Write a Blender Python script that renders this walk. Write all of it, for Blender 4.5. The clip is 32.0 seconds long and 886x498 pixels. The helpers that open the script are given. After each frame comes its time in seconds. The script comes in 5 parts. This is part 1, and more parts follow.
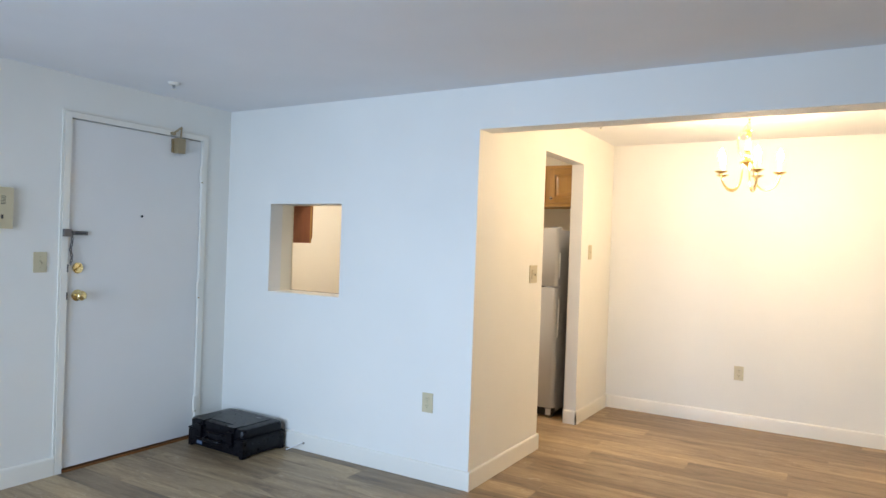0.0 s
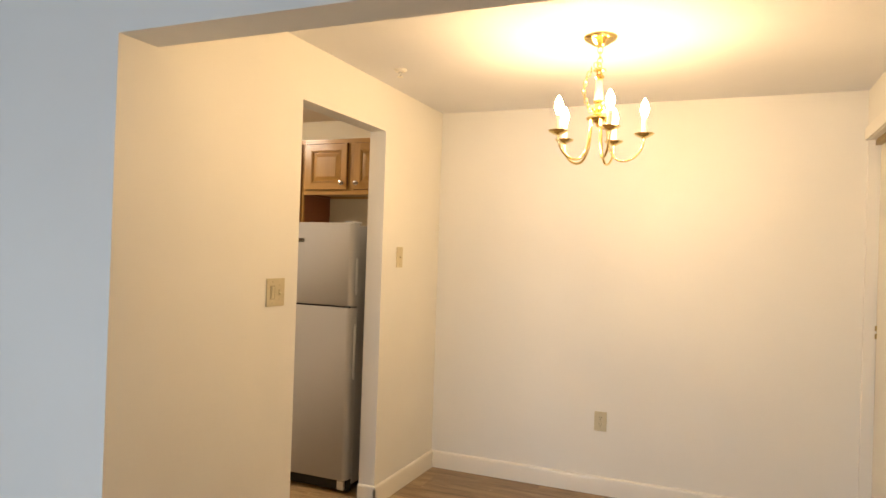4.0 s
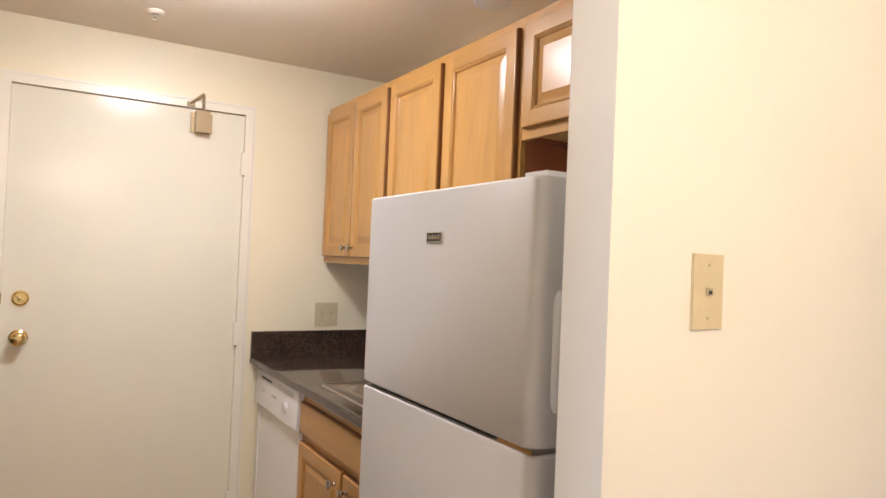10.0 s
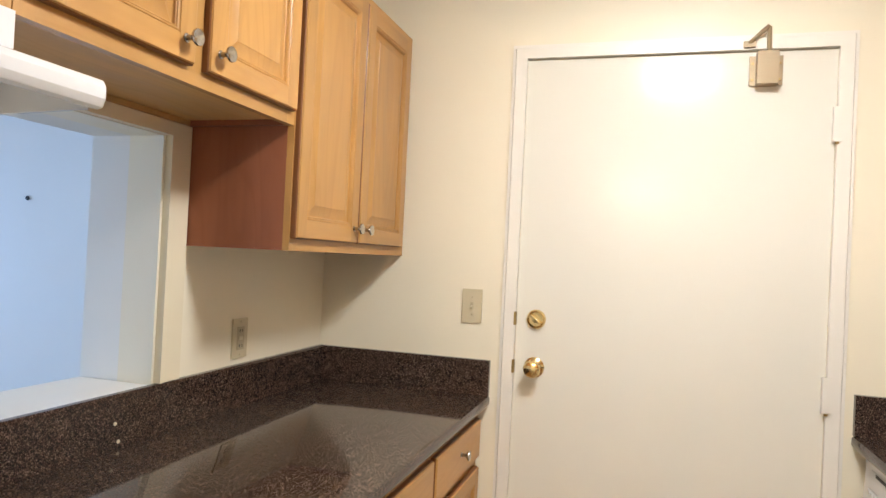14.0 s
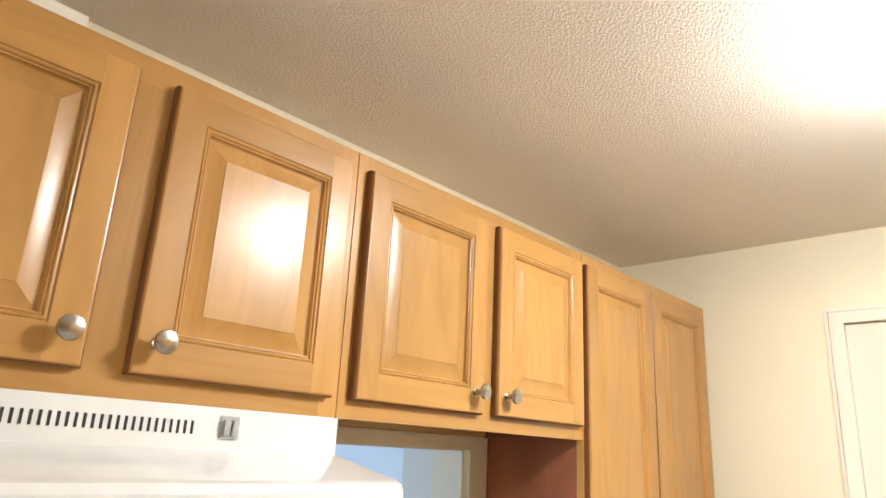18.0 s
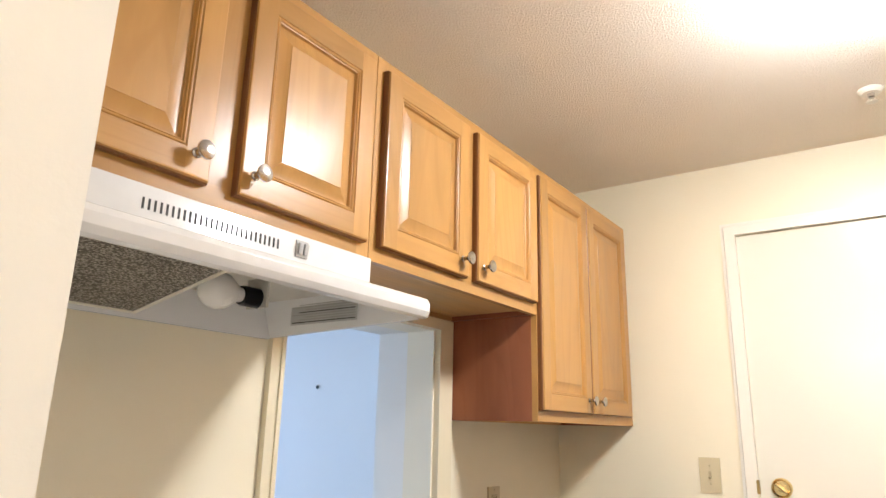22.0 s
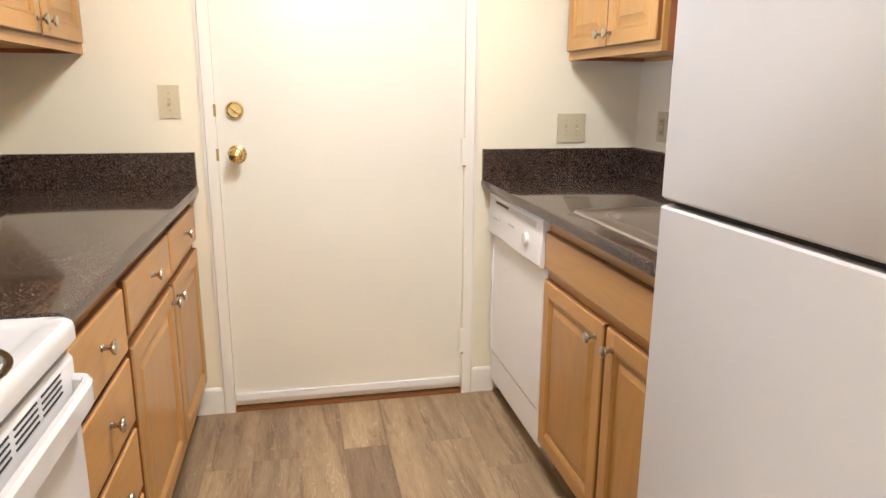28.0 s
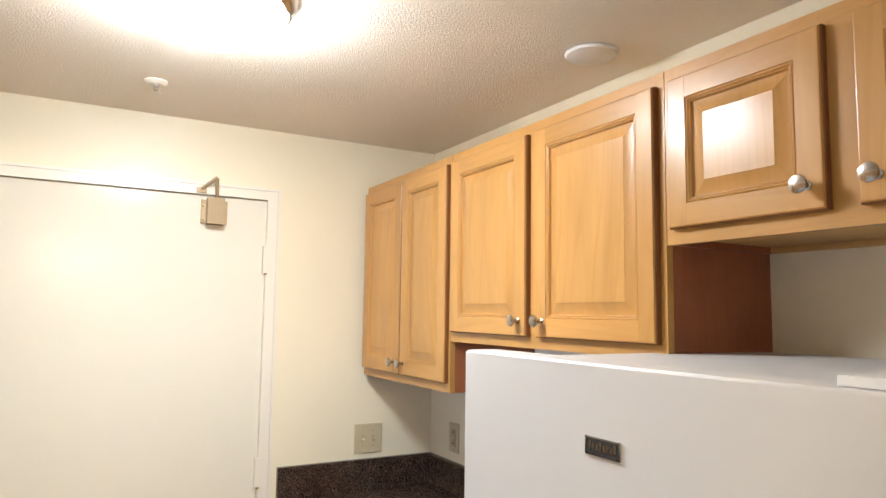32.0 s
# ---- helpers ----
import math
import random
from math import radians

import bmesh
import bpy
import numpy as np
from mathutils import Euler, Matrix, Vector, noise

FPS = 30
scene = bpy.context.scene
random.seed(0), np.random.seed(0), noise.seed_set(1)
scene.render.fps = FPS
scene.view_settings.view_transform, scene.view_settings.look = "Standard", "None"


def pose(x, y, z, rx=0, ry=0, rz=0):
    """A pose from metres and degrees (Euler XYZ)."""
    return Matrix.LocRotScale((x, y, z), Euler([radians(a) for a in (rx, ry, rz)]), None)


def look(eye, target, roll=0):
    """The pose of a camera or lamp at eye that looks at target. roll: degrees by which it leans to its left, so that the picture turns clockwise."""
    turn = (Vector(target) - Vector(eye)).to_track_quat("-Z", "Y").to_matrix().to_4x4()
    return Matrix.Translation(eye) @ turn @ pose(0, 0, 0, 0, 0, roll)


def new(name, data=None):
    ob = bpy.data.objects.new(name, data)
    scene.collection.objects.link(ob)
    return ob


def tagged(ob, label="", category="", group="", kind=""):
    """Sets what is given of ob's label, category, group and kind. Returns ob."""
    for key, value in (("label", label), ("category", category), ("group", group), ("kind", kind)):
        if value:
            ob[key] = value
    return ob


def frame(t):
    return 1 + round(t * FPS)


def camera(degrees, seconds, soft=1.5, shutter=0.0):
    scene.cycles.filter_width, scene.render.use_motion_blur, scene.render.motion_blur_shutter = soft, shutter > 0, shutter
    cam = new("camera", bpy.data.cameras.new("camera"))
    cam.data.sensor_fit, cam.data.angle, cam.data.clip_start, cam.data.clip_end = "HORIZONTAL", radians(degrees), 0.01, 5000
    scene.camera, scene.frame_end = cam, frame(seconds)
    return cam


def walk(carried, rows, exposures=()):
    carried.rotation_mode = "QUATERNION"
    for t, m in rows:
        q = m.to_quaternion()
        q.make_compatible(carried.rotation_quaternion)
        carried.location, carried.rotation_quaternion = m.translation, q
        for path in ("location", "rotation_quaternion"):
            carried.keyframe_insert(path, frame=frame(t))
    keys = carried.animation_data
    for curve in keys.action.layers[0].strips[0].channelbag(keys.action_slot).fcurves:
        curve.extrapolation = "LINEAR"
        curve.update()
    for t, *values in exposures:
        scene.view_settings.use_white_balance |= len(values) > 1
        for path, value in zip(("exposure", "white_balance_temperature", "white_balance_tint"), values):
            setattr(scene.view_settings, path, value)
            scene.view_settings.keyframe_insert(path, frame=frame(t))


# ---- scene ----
cam = camera(67.1, 32.0)
PATH = [
    (0, (-0.009, 0.064, 1.4), (-1.038, 1.779, 1.388), 2.0),
    (0.5, (-0.003, 0.271, 1.399), (-1.021, 1.993, 1.388), 1.8),
    (1, (0.011, 0.498, 1.398), (-0.989, 2.23, 1.391), 1.7),
    (1.5, (0.026, 0.7, 1.384), (-0.96, 2.439, 1.381), 1.8),
    (2, (-0.012, 0.969, 1.384), (-0.955, 2.732, 1.382), 1.7),
    (2.5, (-0.023, 1.208, 1.397), (-0.902, 3.004, 1.394), 1.7),
    (4.5, (-0.056, 2.204, 1.427), (-0.82, 4.052, 1.443), 1.7),
    (5, (0.002, 2.494, 1.453), (-0.749, 4.348, 1.47), 1.4),
    (5.5, (0.014, 2.701, 1.444), (-0.728, 4.558, 1.464), 1.5),
    (6, (-0.06, 2.964, 1.444), (-0.793, 4.825, 1.466), 1.7),
    (6.5, (-0.121, 3.173, 1.434), (-0.841, 5.039, 1.465), 1.7),
    (7, (-0.127, 3.436, 1.451), (-0.913, 5.274, 1.474), 1.5),
    (7.5, (-0.177, 3.636, 1.429), (-1.129, 5.396, 1.463), 1.6),
    (8, (-0.332, 3.846, 1.421), (-1.419, 5.525, 1.453), 1.7),
    (8.5, (-0.491, 4.028, 1.43), (-1.721, 5.605, 1.466), 1.9),
    (9, (-0.679, 4.243, 1.423), (-2.075, 5.674, 1.464), 2.3),
    (9.5, (-0.857, 4.407, 1.436), (-2.446, 5.622, 1.468), 2.2),
    (10, (-1.109, 4.518, 1.413), (-2.829, 5.538, 1.449), 2.4),
    (10.5, (-1.337, 4.577, 1.412), (-3.125, 5.473, 1.453), 2.5),
    (11, (-1.478, 4.667, 1.381), (-3.309, 5.47, 1.429), 2.3),
    (11.5, (-1.643, 4.787, 1.384), (-3.527, 5.457, 1.428), 2.2),
    (12, (-1.767, 4.838, 1.368), (-3.728, 5.23, 1.412), 2.3),
    (12.5, (-1.854, 4.831, 1.321), (-3.849, 4.962, 1.373), 2.4),
    (13, (-1.948, 4.81, 1.295), (-3.946, 4.729, 1.334), 2.5),
    (13.5, (-2.049, 4.792, 1.327), (-4.019, 4.446, 1.357), 2.7),
    (14, (-2.088, 4.778, 1.382), (-4.001, 4.195, 1.406), 2.8),
    (14.5, (-2.086, 4.733, 1.435), (-3.928, 3.955, 1.456), 2.8),
    (15, (-2.09, 4.769, 1.488), (-3.816, 3.759, 1.526), 2.8),
    (15.5, (-2.09, 4.794, 1.527), (-3.726, 3.648, 1.62), 2.8),
    (17.5, (-2.071, 4.823, 1.645), (-3.508, 3.529, 2.158), 2.9),
    (18, (-2.07, 4.825, 1.637), (-3.464, 3.515, 2.22), 2.9),
    (18.5, (-2.071, 4.828, 1.614), (-3.432, 3.496, 2.224), 2.8),
    (19, (-2.068, 4.829, 1.574), (-3.41, 3.482, 2.195), 2.5),
    (19.5, (-2.049, 4.832, 1.542), (-3.383, 3.475, 2.157), 2.7),
    (20, (-2.003, 4.822, 1.5), (-3.339, 3.468, 2.118), 2.5),
    (20.5, (-1.936, 4.816, 1.451), (-3.28, 3.468, 2.064), 2.5),
    (21, (-1.871, 4.821, 1.42), (-3.252, 3.502, 2.013), 2.4),
    (21.5, (-1.797, 4.813, 1.38), (-3.268, 3.582, 1.946), 1.8),
    (22, (-1.772, 4.829, 1.351), (-3.357, 3.727, 1.873), 1.3),
    (22.5, (-1.796, 4.848, 1.302), (-3.499, 3.902, 1.756), 0.8),
    (23, (-1.813, 4.848, 1.245), (-3.626, 4.076, 1.587), 0.6),
    (23.5, (-1.809, 4.841, 1.216), (-3.702, 4.229, 1.421), 0.3),
    (24, (-1.812, 4.821, 1.191), (-3.751, 4.336, 1.249), 0.2),
    (24.5, (-1.826, 4.805, 1.174), (-3.793, 4.454, 1.103), 0.1),
    (25, (-1.838, 4.789, 1.159), (-3.819, 4.575, 0.98), 0.1),
    (25.5, (-1.837, 4.782, 1.153), (-3.811, 4.602, 0.884), -0.0),
    (27.5, (-1.698, 4.665, 1.213), (-3.622, 4.975, 0.762), 0.3),
    (28, (-1.72, 4.663, 1.262), (-3.623, 5.07, 0.803), 0.4),
    (28.5, (-1.744, 4.658, 1.322), (-3.637, 5.109, 0.861), 0.5),
    (29, (-1.758, 4.666, 1.375), (-3.643, 5.161, 0.928), 0.5),
    (29.5, (-1.773, 4.663, 1.424), (-3.638, 5.265, 1.026), 0.6),
    (30, (-1.771, 4.651, 1.48), (-3.611, 5.368, 1.163), 0.8),
    (30.5, (-1.757, 4.636, 1.534), (-3.573, 5.449, 1.328), 0.8),
    (31, (-1.74, 4.651, 1.576), (-3.537, 5.525, 1.509), 0.8),
    (31.5, (-1.737, 4.643, 1.613), (-3.508, 5.571, 1.677), 0.7),
    (32, (-1.724, 4.644, 1.634), (-3.463, 5.614, 1.825), 0.8),
]
EXPOSURES = [(0, 0.34, 7200, 9), (1, 0.20, 7400, 11), (2, 0.14, 7750, 10), (2.5, 0.08, 8100, 11), (4.5, -0.22, 9200, 14), (6, -0.22, 8250, 15), (7, -0.24, 7300, 17), (8, -0.22, 6900, 17),
             (9, 0.02, 6650, 13), (10, 0.28, 6450, 14), (11, 0.48, 6600, 11), (13, 0.44, 6050, 9), (15, 0.76, 6150, 9), (18, 0.80, 6200, 5), (20, 0.84, 6100, 4), (22, 0.83, 6150, 9),
             (25, 0.68, 6150, 12), (28, 0.92, 6050, 11), (29, 0.80, 6100, 12), (30, 0.66, 6100, 10), (32, 0.56, 6050, 7)]
walk(cam, [(t, look(eye, target, roll)) for t, eye, target, roll in PATH], EXPOSURES)

# ---- plan ----
CEIL, LCEIL = 2.342, 2.312     # kitchen and dining ceiling; the living room's is a little lower
KW, KS, KN, KE = -4.315, 3.645, 6.04, -1.91    # kitchen faces: west, south, north, east
DW, DN, DE = -1.81, 6.0, 0.62                  # dining faces
LW, LN, LE, LS = -3.865, 3.43, 1.8, -1.3       # living room faces

# ---- world and daylight ----
world = bpy.data.worlds.new("sky")
scene.world = world
world.use_nodes = True
wt = world.node_tree
sky = wt.nodes.new("ShaderNodeTexSky")
sky.sky_type, sky.sun_disc = "NISHITA", False
sky.sun_elevation, sky.sun_rotation = radians(35), radians(20)
wt.links.new(sky.outputs[0], wt.nodes["Background"].inputs[0])
wt.nodes["Background"].inputs[1].default_value = 0.12

DAY = 64.0       # watts of sky light through the living room window
LAMP = 71.0      # glow of the kitchen dome
CANDLE = 408.0   # glow of one candle bulb
WARM = (1.0, 0.985, 0.975)
day = bpy.data.lights.new("window_daylight", "AREA")
day.spread = radians(112)      # narrowed beam: more for partition and floor, less for west wall and ceiling
day.shape, day.size, day.size_y, day.energy, day.color = "RECTANGLE", 2.5, 1.85, DAY, (0.435, 0.635, 1.0)
new("window_daylight", day).matrix_world = look((-1.9, LS + 0.08, 1.05), (-1.9, 3.0, 0.60))

# ---- materials ----
def material(name, color=(0.8, 0.8, 0.8), rough=0.5, metal=0.0, coat=0.0):
    m = bpy.data.materials.new(name)
    m.use_nodes = True
    b = m.node_tree.nodes["Principled BSDF"]
    b.inputs["Base Color"].default_value = (*color, 1)
    b.inputs["Roughness"].default_value = rough
    b.inputs["Metallic"].default_value = metal
    b.inputs["Coat Weight"].default_value = coat
    b.inputs["Coat Roughness"].default_value = 0.2
    return m, m.node_tree, b


def node(tree, kind, **values):
    n = tree.nodes.new(kind)
    for key, value in values.items():
        n.inputs[key.replace("_", " ")].default_value = value
    return n


def coords(tree, scale=(1, 1, 1), shift=0.0):
    tc, mp = tree.nodes.new("ShaderNodeTexCoord"), tree.nodes.new("ShaderNodeMapping")
    mp.inputs["Scale"].default_value = scale
    if shift:
        info, mul = tree.nodes.new("ShaderNodeObjectInfo"), tree.nodes.new("ShaderNodeMath")
        mul.operation = "MULTIPLY"
        mul.inputs[1].default_value = shift
        tree.links.new(info.outputs["Random"], mul.inputs[0])
        tree.links.new(mul.outputs[0], mp.inputs["Location"])
    tree.links.new(tc.outputs["Object"], mp.inputs["Vector"])
    return mp.outputs[0]


def noise_tex(tree, vec, scale, detail=3.0, rough=0.5, distortion=0.0):
    n = node(tree, "ShaderNodeTexNoise", Scale=scale, Detail=detail, Roughness=rough, Distortion=distortion)
    tree.links.new(vec, n.inputs["Vector"])
    return n.outputs["Fac"]


def ramp(tree, fac, stops):
    r = tree.nodes.new("ShaderNodeValToRGB")
    while len(r.color_ramp.elements) < len(stops):
        r.color_ramp.elements.new(0.5)
    for e, (p, c) in zip(r.color_ramp.elements, stops):
        e.position, e.color = p, (*c, 1)
    tree.links.new(fac, r.inputs[0])
    return r.outputs[0]


def mix(tree, fac, a, b, blend="MIX"):
    n = tree.nodes.new("ShaderNodeMix")
    n.data_type, n.blend_type = "RGBA", blend
    for socket, v in ((n.inputs[0], fac), (n.inputs[6], a), (n.inputs[7], b)):
        if isinstance(v, (int, float)):
            socket.default_value = v
        elif isinstance(v, tuple):
            socket.default_value = (*v, 1)
        else:
            tree.links.new(v, socket)
    return n.outputs[2]


def bump(tree, bsdf, height, strength, distance=0.002):
    n = node(tree, "ShaderNodeBump", Strength=strength, Distance=distance)
    tree.links.new(height, n.inputs["Height"])
    tree.links.new(n.outputs[0], bsdf.inputs["Normal"])


def paint(name, color, rough=0.5, grain=260.0, relief=0.15, var=0.05, wear=0.12, distance=0.0015):
    """Painted surface: faint large blotches, a roller's fine grain and slightly uneven gloss."""
    m, t, b = material(name, color, rough)
    v = coords(t)
    big = noise_tex(t, v, 1.7, 4)
    dark = tuple(c * (1 - var) for c in color)
    lite = tuple(min(1, c * (1 + var * 0.5)) for c in color)
    t.links.new(ramp(t, big, [(0.3, dark), (0.7, lite)]), b.inputs["Base Color"])
    r = ramp(t, noise_tex(t, v, 9, 3), [(0.3, (rough - wear * rough,) * 3), (0.7, (min(1, rough + wear * rough),) * 3)])
    t.links.new(r, b.inputs["Roughness"])
    if relief:
        bump(t, b, noise_tex(t, v, grain, 2), relief, distance)
    return m


def plain(name, color, rough=0.4, metal=0.0, coat=0.0, grain=120.0, relief=0.0):
    m, t, b = material(name, color, rough, metal, coat)
    v = coords(t)
    n = noise_tex(t, v, 14, 4)
    t.links.new(ramp(t, n, [(0.25, tuple(c * 0.93 for c in color)), (0.75, tuple(min(1, c * 1.04) for c in color))]), b.inputs["Base Color"])
    t.links.new(ramp(t, noise_tex(t, v, 40, 3), [(0.3, (rough * 0.85,) * 3), (0.7, (min(1, rough * 1.15),) * 3)]), b.inputs["Roughness"])
    if relief:
        bump(t, b, noise_tex(t, v, grain, 2), relief, 0.001)
    return m


def wood(name, base, dark, along, rough=0.36, coat=0.34):
    """Stained maple, with its grain along one axis."""
    m, t, b = material(name, base, rough, 0, coat)
    b.inputs["Coat Roughness"].default_value = 0.22
    b.inputs["Specular IOR Level"].default_value = 0.30
    long_, wide = 1.0, 16.0
    sc = tuple(long_ if a == along else wide for a in "xyz")
    v = coords(t, sc, 37.0)
    fine = noise_tex(t, v, 3.2, 6, 0.6, 0.4)
    v2 = coords(t, tuple(0.9 if a == along else 3.4 for a in "xyz"), 37.0)
    broad = noise_tex(t, v2, 2.3, 3, 0.5, 1.2)
    col = ramp(t, fine, [(0.30, dark), (0.62, base)])
    tone = ramp(t, broad, [(0.25, tuple(c * 0.78 for c in base)), (0.55, base), (0.8, tuple(min(1, c * 1.14) for c in base))])
    c1 = mix(t, 0.66, col, tone)
    arch = noise_tex(t, coords(t, tuple(0.55 if a == along else 4.2 for a in "xyz"), 37.0), 1.6, 1.5, 0.4, 0.25)
    count, wave = t.nodes.new("ShaderNodeMath"), t.nodes.new("ShaderNodeMath")
    count.operation, wave.operation = "MULTIPLY", "SINE"
    count.inputs[1].default_value = 95.0
    t.links.new(arch, count.inputs[0])
    t.links.new(count.outputs[0], wave.inputs[0])
    lines = ramp(t, wave.outputs[0], [(0.0, (1.0, 1.0, 1.0)), (0.55, (1.0, 1.0, 1.0)), (0.95, (0.93, 0.90, 0.86))])
    c1 = mix(t, ramp(t, fine, [(0.35, (0.25,) * 3), (0.65, (1.0,) * 3)]), c1, mix(t, 1.0, c1, lines, "MULTIPLY"))
    info = t.nodes.new("ShaderNodeObjectInfo")
    shade = ramp(t, info.outputs["Random"], [(0.0, (0.88, 0.86, 0.84)), (1.0, (1.08, 1.06, 1.04))])
    t.links.new(mix(t, 1.0, c1, shade, "MULTIPLY"), b.inputs["Base Color"])
    t.links.new(ramp(t, broad, [(0.3, (rough * 0.85,) * 3), (0.7, (rough * 1.2,) * 3)]), b.inputs["Roughness"])
    bump(t, b, fine, 0.05, 0.001)
    return m


def plank_material():
    """Limed oak print: soft broad tones, dark heart streaks, fine pores and pale wisps that follow the growth rings."""
    m, t, b = material("vinyl_plank", (0.3, 0.23, 0.17), 0.42)
    broad = noise_tex(t, coords(t, (0.7, 5.5, 1.0), 61.0), 2.2, 4, 0.55, 0.7)
    c = ramp(t, broad, [(0.28, (0.215, 0.148, 0.096)), (0.50, (0.335, 0.241, 0.157)), (0.74, (0.465, 0.350, 0.230))])
    heart = ramp(t, noise_tex(t, coords(t, (0.9, 8.0, 1.0), 83.0), 1.9, 5, 0.6, 1.4), [(0.54, (1.0, 1.0, 1.0)), (0.68, (0.62, 0.57, 0.55))])
    c = mix(t, 1.0, c, heart, "MULTIPLY")
    pores = noise_tex(t, coords(t, (5.0, 95.0, 1.0), 61.0), 4.0, 4, 0.6, 0.5)
    c = mix(t, 1.0, c, ramp(t, pores, [(0.32, (0.80, 0.78, 0.76)), (0.52, (1.0, 1.0, 1.0)), (0.70, (1.13, 1.12, 1.10))]), "MULTIPLY")
    ring = noise_tex(t, coords(t, (0.9, 5.0, 1.0), 47.0), 1.5, 2.5, 0.45, 0.5)
    count, wave = t.nodes.new("ShaderNodeMath"), t.nodes.new("ShaderNodeMath")
    count.operation, wave.operation = "MULTIPLY", "SINE"
    count.inputs[1].default_value = 210.0
    t.links.new(ring, count.inputs[0])
    t.links.new(count.outputs[0], wave.inputs[0])
    line = ramp(t, wave.outputs[0], [(0.55, (0, 0, 0)), (0.98, (1, 1, 1))])
    patch = ramp(t, noise_tex(t, coords(t, (2.6, 9.0, 1.0), 29.0), 2.0, 5, 0.65, 0.8), [(0.50, (0, 0, 0)), (0.68, (1, 1, 1))])
    frayed = ramp(t, noise_tex(t, coords(t, (14.0, 60.0, 1.0), 19.0), 3.0, 3, 0.6), [(0.40, (0, 0, 0)), (0.62, (1, 1, 1))])
    wisp = mix(t, 1.0, mix(t, 1.0, line, patch, "MULTIPLY"), frayed, "MULTIPLY")
    c = mix(t, wisp, c, mix(t, 0.75, c, (0.66, 0.60, 0.52)))
    info = t.nodes.new("ShaderNodeObjectInfo")
    shade = ramp(t, info.outputs["Random"], [(0.0, (0.66, 0.645, 0.65)), (0.35, (0.92, 0.91, 0.905)), (0.75, (1.10, 1.10, 1.07)), (1.0, (1.36, 1.37, 1.30))])
    c = mix(t, 1.0, c, (0.99, 0.962, 0.865), "MULTIPLY")
    t.links.new(mix(t, 1.0, c, shade, "MULTIPLY"), b.inputs["Base Color"])
    t.links.new(ramp(t, pores, [(0.3, (0.48,) * 3), (0.7, (0.36,) * 3)]), b.inputs["Roughness"])
    bump(t, b, pores, 0.06, 0.0008)
    return m


def laminate():
    """Dark brown speckled laminate with a satin sheen."""
    m, t, b = material("speckled_laminate", (0.03, 0.022, 0.018), 0.24)
    v = coords(t)
    vor = node(t, "ShaderNodeTexVoronoi", Scale=480.0)
    t.links.new(v, vor.inputs["Vector"])
    sep = t.nodes.new("ShaderNodeSeparateColor")
    t.links.new(vor.outputs["Color"], sep.inputs[0])
    chips = ramp(t, sep.outputs[0], [(0.0, (0.013, 0.008, 0.007)), (0.42, (0.024, 0.0145, 0.012)), (0.64, (0.047, 0.029, 0.021)), (0.82, (0.088, 0.056, 0.039)), (0.93, (0.150, 0.100, 0.070)), (1.0, (0.24, 0.175, 0.125))])
    cloud = ramp(t, noise_tex(t, v, 28, 4), [(0.3, (0.8, 0.8, 0.8)), (0.7, (1.15, 1.12, 1.1))])
    t.links.new(mix(t, 1.0, chips, cloud, "MULTIPLY"), b.inputs["Base Color"])
    t.links.new(ramp(t, noise_tex(t, v, 60, 3), [(0.3, (0.055,) * 3), (0.7, (0.09,) * 3)]), b.inputs["Roughness"])
    b.inputs["IOR"].default_value = 1.50
    return m


def popcorn(name, color):
    m, t, b = material(name, color, 0.9)
    v = coords(t)
    t.links.new(ramp(t, noise_tex(t, v, 1.3, 4), [(0.3, tuple(c * 0.94 for c in color)), (0.7, color)]), b.inputs["Base Color"])
    bump(t, b, noise_tex(t, v, 175, 3, 0.6), 1.0, 0.0055)
    return m


def glow(name, color, strength):
    m, t, b = material(name, (0.9, 0.88, 0.84), 0.3)
    b.inputs["Emission Color"].default_value = (*color, 1)
    b.inputs["Emission Strength"].default_value = strength
    return m


def brushed(name, color, rough=0.28):
    m, t, b = material(name, color, rough, 1.0)
    v = coords(t, (1, 1, 12))
    n = noise_tex(t, v, 60, 3)
    t.links.new(ramp(t, n, [(0.3, (rough * 0.75,) * 3), (0.7, (rough * 1.25,) * 3)]), b.inputs["Roughness"])
    return m


WALL = paint("wall_paint", (0.82, 0.80, 0.735), 0.55, 220, 0.12, 0.025)
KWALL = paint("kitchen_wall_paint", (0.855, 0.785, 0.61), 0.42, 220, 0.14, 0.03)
TRIM = paint("trim_enamel", (0.83, 0.79, 0.70), 0.30, 120, 0.0, 0.03, 0.05)
DOORP = paint("door_enamel", (0.765, 0.733, 0.635), 0.17, 130, 0.10, 0.03, 0.05)
DOORP.node_tree.nodes["Principled BSDF"].inputs["Specular IOR Level"].default_value = 0.17
DOORL = paint("entry_door_paint", (0.78, 0.765, 0.73), 0.5, 130, 0.08, 0.03, 0.05)
CEILK = popcorn("popcorn_ceiling", (0.94, 0.862, 0.755))
CEILP = paint("ceiling_paint", (0.81, 0.81, 0.815), 0.8, 180, 0.25, 0.03)
MAPLE_V = wood("maple_upright", (0.505, 0.274, 0.081), (0.412, 0.204, 0.053), "z")
MAPLE_H = wood("maple_level", (0.505, 0.274, 0.081), (0.412, 0.204, 0.053), "x")
# the same maple, darkened to hold the shade on door and drawer edges
EDGE_SHADE = wood("shaded_edge_maple", (0.205, 0.080, 0.024), (0.16, 0.060, 0.018), "z", 0.40, 0.10)
SIDE = wood("cabinet_side", (0.33, 0.116, 0.052), (0.285, 0.096, 0.042), "z", 0.42, 0.05)
UNDER = wood("cabinet_underside", (0.66, 0.415, 0.175), (0.56, 0.325, 0.12), "x", 0.5, 0.0)
